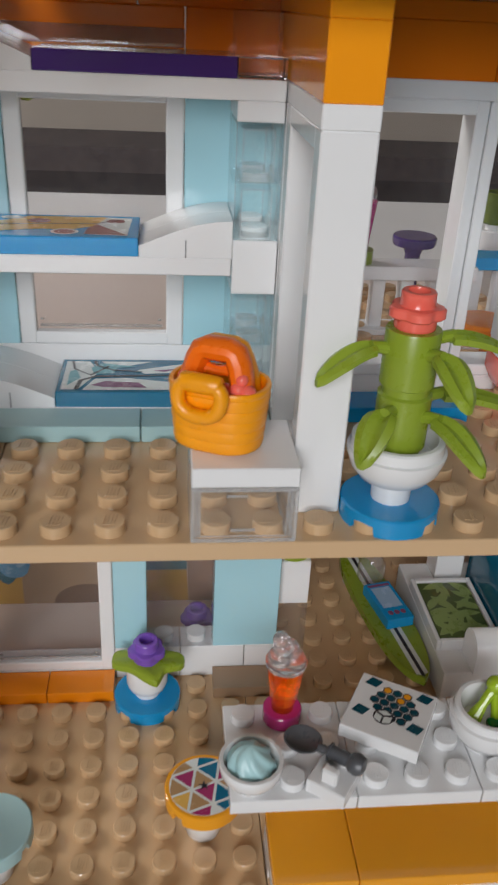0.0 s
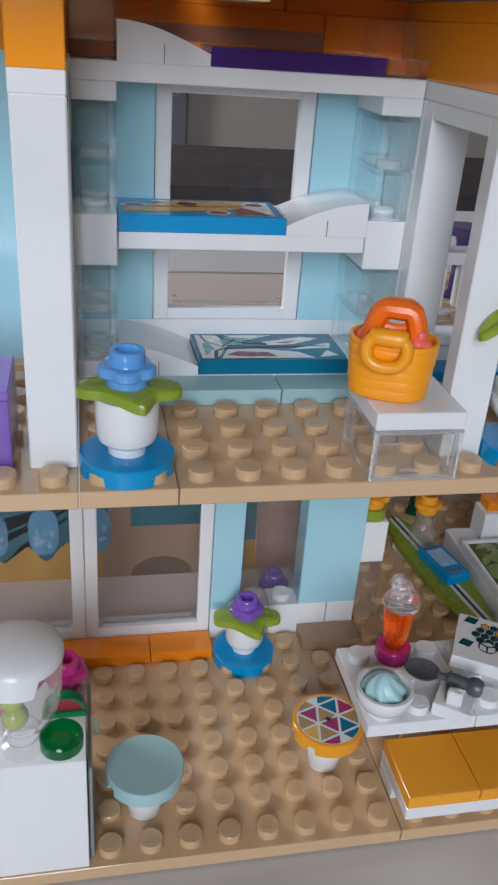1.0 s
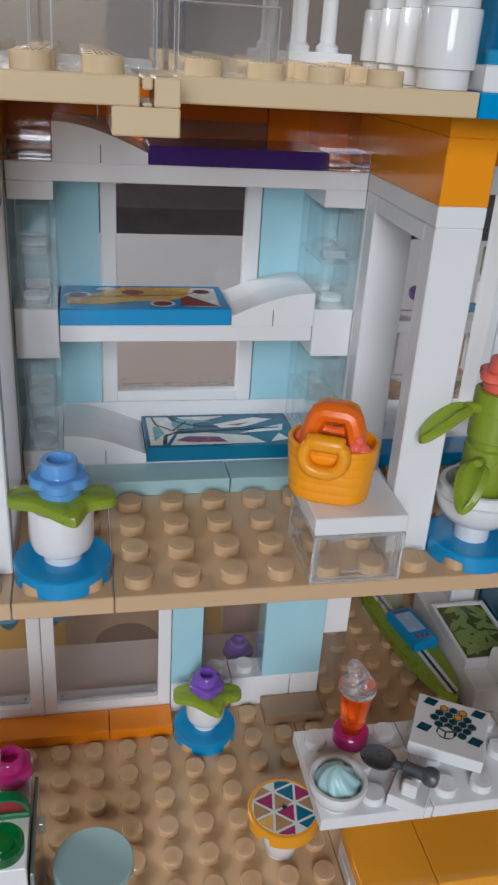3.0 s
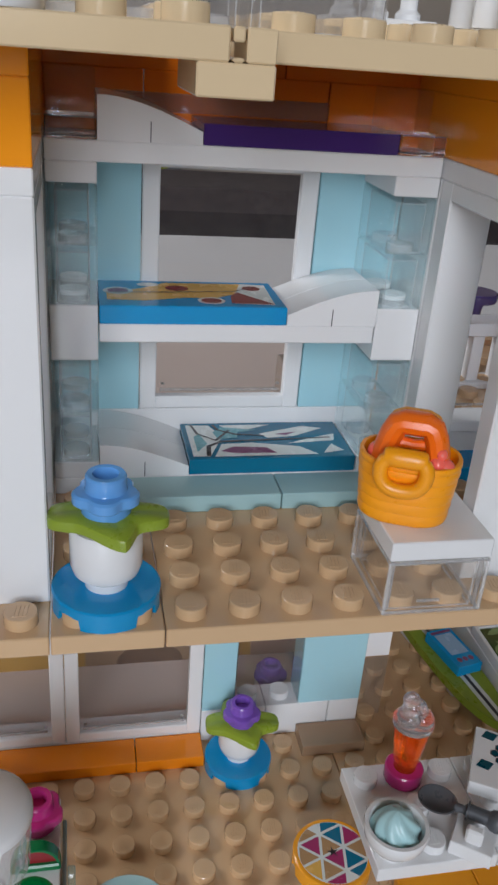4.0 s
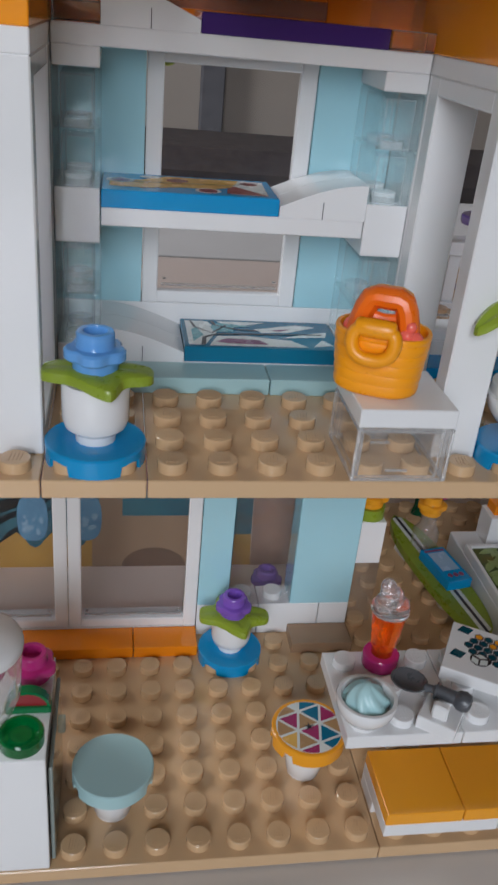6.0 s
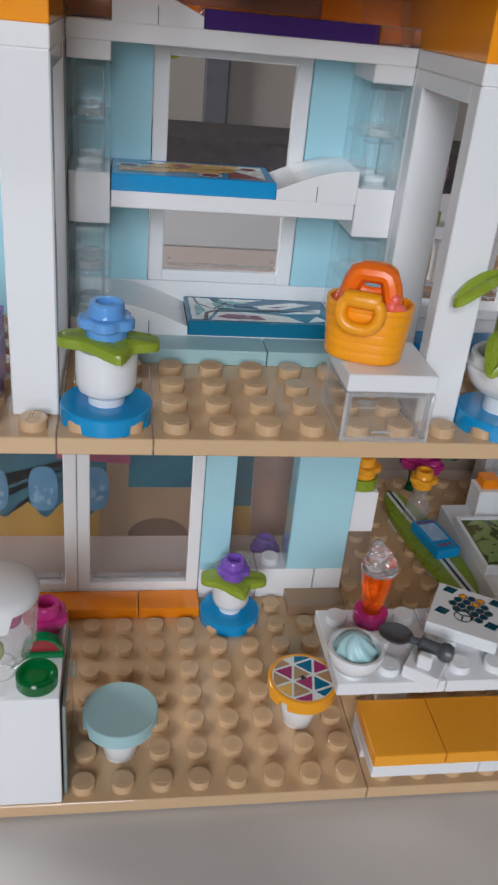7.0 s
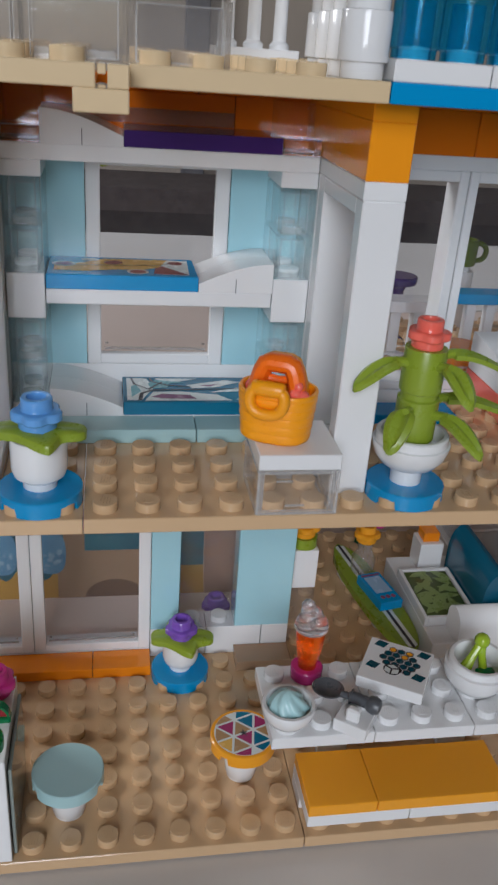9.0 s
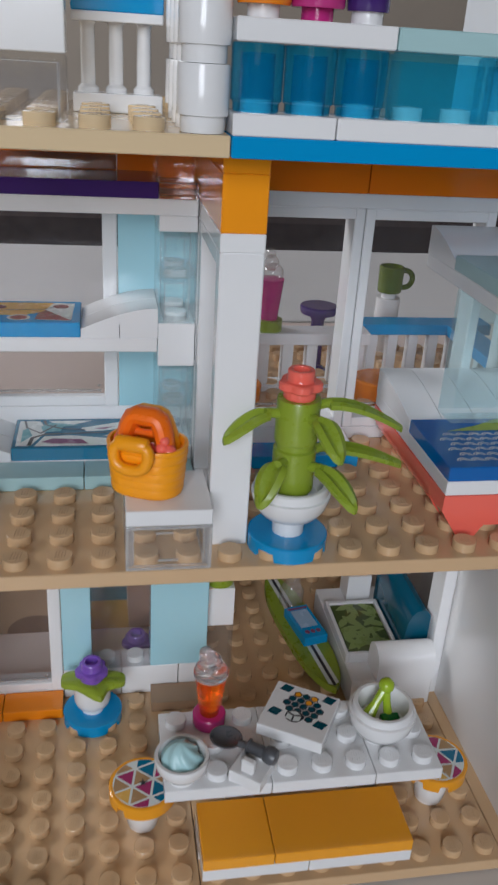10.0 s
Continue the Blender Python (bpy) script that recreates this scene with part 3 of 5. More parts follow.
def add_leaf_ring(bm, z, size=1.0, turn=0.0):
    """One thick moulded leaf plate: three blunt lobes and a pointed one, grooved along the middle and dipping at the tips."""
    lobes = ((176, 8.6, 3.3, 4.0, 0.1), (-4, 9.4, 3.2, 3.4, 0.2), (-72, 7.9, 5.0, 1.35, 0.9), (100, 8.2, 3.6, 2.6, 0.0))
    seg, rows = 96, 7
    tops, bots = [], []
    for i in range(rows + 1):
        u = i / rows
        top, bot = [], []
        for k in range(seg):
            a = 2 * math.pi * k / seg
            total, dip, groove = (4.6 * size) ** 9, 0.0, 0.0
            for deg, reach, half, blunt, drop in lobes:
                d = (a - radians(deg) + math.pi) % (2 * math.pi) - math.pi
                if abs(d) < 1.5:
                    total += (size * ((math.cos(d) / reach) ** blunt + (abs(math.sin(d)) / half) ** blunt) ** (-1 / blunt)) ** 9
                    near = max(0.0, 1 - abs(d) / 0.75)
                    dip += drop * near
                    groove += 0.35 * max(0.0, 1 - abs(d) / 0.22)
            r = total ** (1 / 9) * MM * (1.0, 0.97, 0.88, 0.74, 0.58, 0.42, 0.26, 0.10)[rows - i]
            zz = z + (1.75 + 0.45 * math.sin(min(u * 1.15, 1.0) * math.pi) - groove * u * (1 - u) * 2.2 - dip * u * u) * MM
            edge = 0.30 * MM if i == rows else 0.0
            c, w = math.cos(a + turn), math.sin(a + turn)
            top.append(bm.verts.new((r * c, r * w, zz - edge)))
            bot.append(bm.verts.new((r * c, r * w, zz - 1.45 * MM)))
        tops.append(top)
        bots.append(bot)
    for k in range(seg):
        m = (k + 1) % seg
        for i in range(rows):
            bm.faces.new((tops[i][k], tops[i + 1][k], tops[i + 1][m], tops[i][m]))
            bm.faces.new((bots[i][k], bots[i][m], bots[i + 1][m], bots[i + 1][k]))
        bm.faces.new((tops[rows][k], bots[rows][k], bots[rows][m], tops[rows][m]))
    bm.faces.new(tops[0])
    bm.faces.new(list(reversed(bots[0])))
    return bm


def add_shell(bm, x1, y1, h, wall, roof):
    """A moulded box open below: outer skin and cavity, joined round the lower rim; metres."""
    g = 0.0001

    def ring(x0, y0, xe, ye, z):
        return [bm.verts.new(p) for p in ((x0, y0, z), (xe, y0, z), (xe, ye, z), (x0, ye, z))]

    lo, hi = ring(g, g, x1 - g, y1 - g, 0.00004), ring(g, g, x1 - g, y1 - g, h)
    ilo, ihi = ring(wall, wall, x1 - wall, y1 - wall, 0.00004), ring(wall, wall, x1 - wall, y1 - wall, h - roof)
    bm.faces.new(hi)
    bm.faces.new(list(reversed(ihi)))
    edges = []
    for k in range(4):
        m = (k + 1) % 4
        bm.faces.new((lo[k], lo[m], hi[m], hi[k]))
        bm.faces.new((ilo[m], ilo[k], ihi[k], ihi[m]))
        bm.faces.new((lo[m], lo[k], ilo[k], ilo[m]))
    for e in bm.edges:
        if e.verts[0] in lo + hi and e.verts[1] in lo + hi and not (e.verts[0] in lo and e.verts[1] in lo):
            edges.append(e)
    bmesh.ops.bevel(bm, geom=edges, offset=0.00035, segments=2, affect="EDGES")
    return bm


def hollow_clear(name, parent, x, y, z, w, d, h, mat, label=""):
    """A clear hollow brick with its studs."""
    key = ("hollow", w, d, h, mat.name)
    if key not in MESHES:
        bm = bmesh.new()
        add_shell(bm, w * U, d * U, h * MM - 0.00002, 0.0014, 0.0012)
        ob = link_mesh(name, bm, mat, parent, label)
        MESHES[key] = ob.data
    else:
        ob = new(name, MESHES[key])
        ob.parent = parent
        if label:
            ob["label"] = label
    ob.matrix_basis = pose(x * U, y * U, z * MM)
    no_shadow(ob)
    key = ("cavity", w, d, h)
    if key not in MESHES:
        bm = bmesh.new()
        xs, ys, zs = (1.4, w * 8 - 1.4), (1.4, d * 8 - 1.4), (0.15, h - 1.3)
        for ex in xs:
            for ey in ys:
                add_tube(bm, [(ex * MM, ey * MM, zs[0] * MM), (ex * MM, ey * MM, zs[1] * MM)], 0.075 * MM, 6, ref=(0, 1, 0))
        for ez in zs:
            for ey in ys:
                add_tube(bm, [(xs[0] * MM, ey * MM, ez * MM), (xs[1] * MM, ey * MM, ez * MM)], 0.075 * MM, 6)
            for ex in xs:
                add_tube(bm, [(ex * MM, ys[0] * MM, ez * MM), (ex * MM, ys[1] * MM, ez * MM)], 0.075 * MM, 6)
        rim = link_mesh("cavity_edge", bm, CLEAR_EDGE, ob)
        MESHES[key] = rim.data
    else:
        rim = new("cavity_edge", MESHES[key])
        rim.parent = ob
    no_shadow(rim)
    for i in range(int(w)):
        for q in range(int(d)):
            if "stud" not in MESHES:
                bm = bmesh.new()
                add_lathe(bm, [(2.4 * MM, 0.02 * MM), (2.4 * MM, 1.1 * MM), (2.2 * MM, 1.3 * MM), (0, 1.3 * MM), (0, 1.31 * MM)][:4], 0, 0, 0, 20)
                tube = link_mesh("inner_stud", bm, CLEAR_EDGE, ob)
                MESHES["stud"] = tube.data
            else:
                tube = new("inner_stud", MESHES["stud"])
                tube.parent = ob
            tube.location = ((i + 0.5) * U, (q + 0.5) * U, 0)
            no_shadow(tube)
    return ob


# ---------------------------------------------------------------- bunk bed in the middle room
bunk = thing("bunk_bed", "three-tier white bunk bed on clear bricks against the wall", "bunk bed")
piece("base_board", bunk, -8, 6, 83.2, 8, 2, 3.2, WHITE)
for bx in (-8, -1):
    piece("corner_plate", bunk, bx, 6, 86.4, 1, 2, 3.2, WHITE)
for z0 in (89.6, 99.2, 118.4, 128.0):
    for bx in (-8, -1):
        hollow_clear("post_brick", bunk, bx, 6, z0, 1, 2, 9.6, CLEAR_POST, "clear light blue post brick")
for bx in (-8, -1):
    piece("corner_brick", bunk, bx, 6, 108.8, 1, 2, 9.6, WHITE, True)
piece("bed_board", bunk, -7, 6, 112.0, 6, 2, 3.2, WHITE)
for bx in (-8, -1):
    piece("corner_plate", bunk, bx, 6, 137.6, 1, 2, 3.2, WHITE)
piece("bed_board", bunk, -8, 6, 140.8, 8, 2, 3.2, WHITE)
for bx in (-8, -1):
    no_shadow(piece("top_plate", bunk, bx, 6, 144.0, 1, 1, 3.2, GLASS, label="clear small plate"))
slope_pair(bunk, -5, -7, 6, 86.4)
slope_pair(bunk, -3, -1, 6, 115.2)
for bx in (-8, -1):
    no_shadow(piece("top_post", bunk, bx, 7, 144.0, 1, 1, 9.6, CLEAR_BOX, label="clear post brick under the ceiling plate"))
slope_pair(bunk, -5, -7, 6, 144.0)
piece("front_tile", bunk, -7, 5, 83.2, 4, 1, 3.2, AQUA, label="light aqua tile")
piece("front_tile", bunk, -3, 5, 83.2, 3, 1, 3.2, AQUA, label="light aqua tile")


def blanket(parent, x, y, z, mat, label, prints):
    """A two-by-four tile as a blanket; prints: (material, outlines) on its top, in mm from its near left corner."""
    bl = piece("blanket", parent, x, y, z, 4, 2, 3.2, mat, label=label)
    for i, (pm, outlines) in enumerate(prints):
        bm = bmesh.new()
        for o in outlines:
            vs = [bm.verts.new((px * MM, py * MM, (3.2 + 0.03 + 0.012 * i) * MM)) for px, py in o]
            bm.faces.new(vs)
        bmesh.ops.triangulate(bm, faces=bm.faces[:])
        part("print", bm, pm, bl)
    return bl


def oval(cx, cy, rx, ry, n=20):
    return [(cx + rx * math.cos(2 * math.pi * i / n), cy + ry * math.sin(2 * math.pi * i / n)) for i in range(n)]


blanket(bunk, -7, 6, 115.2, AZURE, "azure blanket tile with gold and red print", [
    (PRINT_GOLD, [[(1.5, 3.5), (8, 3.2), (15, 5.2), (20, 5), (25, 8.5), (26, 14.5), (12, 14.5), (8, 11), (1.5, 7.5)]]),
    (PRINT_WHITE, [[(23, 2.0), (30, 1.5), (30.5, 14), (26, 14.5), (24, 8)], oval(19.2, 3.6, 2.4, 2.0), oval(3.5, 9, 2.6, 2.2), oval(9, 13.2, 2.0, 1.2)]),
    (RED, [[(22.5, 2.2), (30, 1.8), (24.5, 9.0), (23, 6.5)], oval(19.2, 3.6, 1.8, 1.5), oval(14.0, 11.0, 2.1, 1.7), oval(27.6, 11.6, 1.7, 1.5)]),
    (PRINT_PLUM, [oval(3.5, 9, 1.8, 1.5)]),
    (INK, [[(1.5, 8.0), (12, 8.6), (24, 9.6), (28, 12.6), (28, 12.2), (24, 9.2), (12, 8.2), (1.5, 7.6)]]),
])
blanket(bunk, -5, 6, 86.4, TEAL, "teal blanket tile with pale angular print", [
    (PRINT_WHITE, [[(1, 1.2), (1, 14.8), (5.6, 14.6), (7.6, 9.4), (4.2, 1.2)], [(5.0, 1.0), (25, 1.2), (22, 4.6), (13, 6.6), (7, 6.2)], [(15, 10.5), (24.5, 13.8), (28.5, 12.7), (22, 9.2), (16.5, 8.6)], [(7.6, 14.7), (18, 14.7), (13, 12.4), (9.6, 12.6)], [(26, 1.6), (30.4, 2.6), (28.5, 5.5)], [(20, 6.0), (29.5, 7.0), (30.3, 10.0), (26, 8.6)]]),
    (PRINT_MINT, [[(6, 11.5), (8, 13.8), (15, 12.2), (11, 11.4), (10.5, 8.8), (6.6, 8.4)], [(2, 3), (4.3, 6.5), (3.2, 10.6), (2, 9.6)]]),
    (PRINT_PLUM, [[(6.4, 3.2), (9, 5.0), (15.4, 4.4), (17.0, 2.0), (9, 2.2)], [(18.0, 10.2), (23.0, 11.2), (20.4, 9.6)]]),
    (INK, [[(3.4, 1.2), (4.0, 5.5), (7, 7.6), (29, 8.6), (29, 8.1), (7.2, 6.9), (4.8, 5.2), (4.3, 1.2)],
           [(2.4, 14.8), (3.1, 11), (6, 8.1), (9.2, 12.5), (9.6, 12.1), (6.2, 7.5), (2.6, 10.8), (1.9, 14.8)],
           [(6.8, 14.8), (7.4, 12.6), (10.6, 10.6), (16, 9.8), (16, 9.4), (10.2, 10.1), (6.9, 12.3), (6.2, 14.8)]]),
])
blanket(bunk, -5, 6, 144.0, PURPLE, "plain dark purple blanket tile", [])


# ---------------------------------------------------------------- flower pots
def flower_pot(label, x, y, z, blossom, pot_r, pot_h, leaf_mat, flower_r, turn, reach, group):
    fp = thing("flower_pot", label, "flower pot", x, y, z, group)
    part("saucer", add_saucer(bmesh.new()), AZURE, fp, "azure round saucer")
    bm = bmesh.new()
    r = pot_r
    add_lathe(bm, [(0, 0.0031), (r * 0.60 * MM, 0.0031), (r * 0.62 * MM, 0.0046), (r * 0.72 * MM, 0.0049), (r * 0.92 * MM, 0.0058), (r * MM, 0.0072), (r * MM, (pot_h + 2.6) * MM), (r * 0.96 * MM, (pot_h + 3.1) * MM), (0, (pot_h + 3.1) * MM)], seg=32)
    part("pot", bm, WHITE, fp, "glossy white pot")
    part("leaves", add_leaf_ring(bmesh.new(), (pot_h + 3.1) * MM, reach, turn), leaf_mat, fp, "lime green leaves")
    part("blossom", add_flower(bmesh.new(), 0, 0, (pot_h + 4.6) * MM, flower_r), blossom, fp)
    return fp


flower_pot("blue blossom with lime leaves in a white pot", -7, 2, 83.2, MIDBLUE, 5.2, 10.2, LIME, 3.2, 0.0, 0.94, "flower pots")
flower_pot("purple blossom with lime leaves in a small white pot", -3, 7, 3.2, LAVENDER, 4.9, 8.8, LIME, 3.0, 0.0, 0.95, "flower pots")

# ---------------------------------------------------------------- clear side table and basket
st = thing("side_table", "clear box side table with white tile top", "side table", -2, 1, 83.2)
bm = bmesh.new()
add_shell(bm, 2 * U, 2 * U, 9.55 * MM, 0.0013, 0.0011)
box_shell = part("box", bm, CLEAR_BOX, st, "clear hollow plastic box")


def add_box_edges(bm, inset, z0, z1, radius):
    """Thin bars along the twelve edges of the clear box; mm."""
    ends = (inset, 15.99 - inset)
    for ex in ends:
        for ey in ends:
            add_tube(bm, [(ex * MM, ey * MM, z0 * MM), (ex * MM, ey * MM, z1 * MM)], radius * MM, 8, ref=(0, 1, 0))
    for ez in (z0, z1):
        for q in ends:
            add_tube(bm, [(ends[0] * MM, q * MM, ez * MM), (ends[1] * MM, q * MM, ez * MM)], radius * MM, 8)
            add_tube(bm, [(q * MM, ends[0] * MM, ez * MM), (q * MM, ends[1] * MM, ez * MM)], radius * MM, 8)


bm = bmesh.new()
add_box_edges(bm, 0.34, 0.34, 9.15, 0.32)
box_edge = part("edge", bm, CLEAR_RIM, box_shell, "clear glinting outer edges")
bm = bmesh.new()
add_box_edges(bm, 1.45, 0.3, 8.25, 0.17)
for ry, rz in ((1.6, 0.9), (11.0, 1.0), (13.6, 3.6)):
    add_box(bm, 6.1 * MM, ry * MM, rz * MM, 9.9 * MM, (ry + 0.45) * MM, (rz + 0.45) * MM, 0.0001)
box_tube = part("inner_edge", bm, CLEAR_RIM, box_shell, "clear inner edges and ribs")
# the thick walls seen end on at the four corners
bm = bmesh.new()
for cx in (0.62, 14.72):
    for cy in (0.62, 14.72):
        add_box(bm, cx * MM, cy * MM, 0.6 * MM, (cx + 0.66) * MM, (cy + 0.66) * MM, 8.8 * MM, 0.0001)
box_corner = part("corner", bm, CLEAR_DARK, box_shell, "grey clear corners")
no_shadow(box_shell, box_edge, box_tube, box_corner)
piece("top", st, 0, 0, 9.6, 2, 2, 3.2, WHITE, label="white tile top")

bk = thing("basket", "ribbed orange basket with two handles on the side table", "basket", -1.45, 2.1, 96.05, turn=-24)
bm = bmesh.new()
prof = [(0, 0.0), (6.0, 0.0), (6.6, 0.3)]
for i in range(5):
    z0 = 0.5 + i * 1.75
    q = 6.85 + 0.17 * i
    prof += [(q + 0.0, z0), (q + 0.14, z0 + 0.5), (q + 0.16, z0 + 1.2), (q + 0.03, z0 + 1.65)]
prof += [(7.72, 9.4), (7.76, 9.9), (7.6, 10.2), (7.05, 10.2), (6.9, 9.7), (6.3, 2.0), (0, 2.0)]
add_lathe(bm, [(r * MM, h * MM) for r, h in prof], seg=40, sx=0.98, sy=0.72)
for v in bm.verts:
    q = math.hypot(v.co.x, v.co.y)
    if q > 1e-6:
        v.co.xy = v.co.xy * ((abs(v.co.x) / q) ** 2.6 + (abs(v.co.y) / q) ** 2.6) ** (-1 / 2.6)
part("body", bm, BASKET, bk, "ribbed orange basket body")


def add_handle(bm, y0, lean, z0, h, foot, top, rad):
    """A trapezoid loop with rounded corners standing over the rim; half widths at foot and top, in mm."""
    corners = [(-foot, 0.0), (-foot * 0.55 - top * 0.45, h * 0.5), (-top - 0.15, h * 0.78), (-top + 0.45, h * 0.95), (-top + 1.3, h), (top - 1.3, h), (top - 0.45, h * 0.95), (top + 0.15, h * 0.78), (foot * 0.55 + top * 0.45, h * 0.5), (foot, 0.0)]
    pts = [(cx * MM, (y0 + lean * hz) * MM, (z0 + hz) * MM) for cx, hz in corners]
    add_tube(bm, pts, rad * MM, 12, 1.25, ref=(0, 1, 0))
    return bm


# the near handle, folded out over the rim: a thick bar on top of a wide flat loop
bm = bmesh.new()
loop = []
for i in range(28):
    a = 2 * math.pi * i / 28
    cx = (3.25 + 0.35 * math.sin(a)) * math.copysign(abs(math.cos(a)) ** 0.75, math.cos(a))
    cz = 2.5 * math.copysign(abs(math.sin(a)) ** 0.85, math.sin(a))
    loop.append(((cx - 0.7) * MM, (-6.5 + 0.12 * cz) * MM, (9.4 + cz) * MM))
add_tube(bm, loop, 1.1 * MM, 12, closed=True, ref=(0, 1, 0))
bar = [(-4.1, 0.75), (-3.9, 1.2), (-3.5, 1.42), (-2.0, 1.5), (0.4, 1.5), (1.7, 1.42), (2.1, 1.2), (2.3, 0.75)]
add_tube(bm, [((x + 0.2) * MM, -6.0 * MM, 11.7 * MM) for x, r in bar], [r * MM for x, r in bar], 14)
part("handle", bm, BASKET, bk, "orange loop handle folded outwards")
# two standing loops behind it, the near one deep orange
bm = bmesh.new()
add_handle(bm, -1.6, 0.10, 7.2, 7.9, 4.3, 3.0, 1.8)
add_tube(bm, [(-2.7 * MM, -1.2 * MM, 12.2 * MM), (0.0, -1.1 * MM, 11.9 * MM), (2.7 * MM, -1.2 * MM, 12.2 * MM)], [0.9 * MM, 0.75 * MM, 0.9 * MM], 10)
part("handle", bm, HANDLE, bk, "deep orange standing loop handle")
bm = bmesh.new()
add_handle(bm, 2.6, -0.14, 7.2, 8.0, 4.5, 3.0, 1.25)
part("handle", bm, BASKET, bk, "orange standing loop handle")
for lumps in (((5.0, -2.6, 9.5, 1.55), (3.9, -2.9, 10.2, 1.25), (4.2, -2.7, 11.7, 0.95)), ((-5.0, -0.6, 9.8, 1.4), (-4.4, -0.4, 11.0, 0.9)), ((0.6, 0.4, 7.6, 1.7), (-1.2, 0.8, 7.6, 1.5)), ((3.4, 1.8, 8.6, 1.6),)):
    bm = bmesh.new()
    for cx, cy, cz, cr in lumps:
        bmesh.ops.create_uvsphere(bm, u_segments=18, v_segments=12, radius=cr * MM, matrix=Matrix.Translation((cx * MM, cy * MM, cz * MM)))
    part("fruit", bm, CORAL, bk, "coral fruit in the basket")

# ---------------------------------------------------------------- potted palm
palm = thing("potted_palm", "lime palm with coral blossom in a white bowl on azure saucer", "potted plant", 2, 2, 83.2)
part("saucer", add_saucer(bmesh.new()), AZURE, palm, "azure round saucer")
bm = bmesh.new()
add_lathe(bm, [(r * MM, h * MM) for r, h in ((0, 3.1), (3.1, 3.1), (3.2, 6.2), (3.9, 6.5), (5.7, 7.5), (7.0, 9.2), (7.7, 11.4), (7.75, 12.1), (7.3, 12.3), (7.2, 13.8), (6.9, 14.1), (6.2, 14.1), (6.0, 13.6), (5.4, 11.5), (0, 11.5))], seg=40)
part("bowl", bm, WHITE, palm, "glossy white bowl")
bm = bmesh.new()
prof = [(0, 11.5), (3.4, 11.5), (3.5, 12.6), (4.1, 13.0), (4.1, 21.3), (3.6, 21.6), (3.6, 22.7), (4.1, 23.0), (4.1, 31.2), (3.95, 31.5), (0, 31.5)]
add_lathe(bm, [(r * MM, h * MM) for r, h in prof], seg=32)
part("trunk", bm, LIME, palm, "lime green trunk")
part("blossom", add_flower(bmesh.new(), 0, 0, 0.0314, 2.8), CORAL, palm, "coral blossom")


def palm_leaf(angle, z0, length, rise, drop, width=2.65):
    """A grooved leaf on a short stalk; angle from +x, in degrees; rise and drop in mm."""
    bm = bmesh.new()
    a = radians(angle)
    c, s = math.cos(a), math.sin(a)

    def at(d, w, z):
        return (c * d * MM - s * w * MM, s * d * MM + c * w * MM, z * MM)

    add_tube(bm, [at(3.4, 0, z0), at(5.2, 0, z0 + rise * 0.4), at(6.6, 0, z0 + rise * 0.6)], [1.0 * MM, 0.95 * MM, 0.9 * MM], 10)
    N = 12
    top, bot = [], []
    for i in range(N + 1):
        u = i / N
        d = 6.0 + (length - 6.0) * u
        zc = z0 + rise * math.sin(min(1.0, u * 1.6 + 0.35) * math.pi / 2) - drop * u ** 1.6
        w = width * math.sin(math.pi * min(0.97, 0.14 + 0.80 * u)) ** 0.62
        if i == N:
            w = 0.5
        row = [(-1, 0.0), (-0.55, 0.35), (-0.12, -0.25), (0.12, -0.25), (0.55, 0.35), (1, 0.0)]
        top.append([bm.verts.new(at(d, w * q, zc + lift * 1.4)) for q, lift in row])
        bot.append([bm.verts.new(at(d, w * q * 0.92, zc - 1.0 + lift * 0.3)) for q, lift in row])
    for i in range(N):
        for j in range(5):
            bm.faces.new((top[i][j], top[i][j + 1], top[i + 1][j + 1], top[i + 1][j]))
            bm.faces.new((bot[i][j], bot[i + 1][j], bot[i + 1][j + 1], bot[i][j + 1]))
        bm.faces.new((top[i][0], top[i + 1][0], bot[i + 1][0], bot[i][0]))
        bm.faces.new((top[i][5], bot[i][5], bot[i + 1][5], top[i + 1][5]))
    bm.faces.new([top[N][j] for j in range(6)] + [bot[N][j] for j in range(5, -1, -1)])
    bm.faces.new([bot[0][j] for j in range(6)] + [top[0][j] for j in range(5, -1, -1)])
    part("leaf", bm, LIME, palm, "grooved lime green leaf")


for ang, z0, ln, rise, drop in ((192, 28.5, 14.5, 1.0, 5.0), (10, 29.5, 22.5, 0.8, 7.0), (296, 28.5, 13.0, 1.2, 5.5),
                                (230, 19.5, 12.5, 1.0, 6.0), (8, 20.5, 23.0, 0.8, 5.5), (310, 18.5, 15.0, 1.0, 5.5)):
    palm_leaf(ang, z0, ln, rise, drop)

# ---------------------------------------------------------------- right room
bed = thing("bed", "coral bed with white board, blue blanket and white pillow", "bed", 6, 2, 83.2)
bm = bmesh.new()
add_profile_y(bm, [(0.5 * U, 0), (1.0 * U, 0), (1.2 * U, 2.5 * MM), (2.8 * U, 2.5 * MM), (3.0 * U, 0), (3.5 * U, 0), (4 * U, 6.0 * MM), (4 * U, 9.5 * MM), (0, 9.5 * MM), (0, 6.0 * MM)], 0.0001, 1 * U)
part("front_leg", bm, CORAL, bed, "coral arched end")
bm = bmesh.new()
add_profile_y(bm, [(0.5 * U, 0), (3.5 * U, 0), (3.8 * U, 3.0 * MM), (4 * U, 6.0 * MM), (4 * U, 9.5 * MM), (0, 9.5 * MM), (0, 6.0 * MM), (0.2 * U, 3.0 * MM)], 1 * U, 6 * U - 0.0001)
part("base", bm, CORAL, bed, "coral base")
piece("bed_board", bed, 0, 0, 9.6, 4, 6, 3.2, WHITE)
bl = piece("blanket", bed, 0, 0, 12.8, 4, 3, 3.2, BLUE, label="blue blanket tile with wave print")
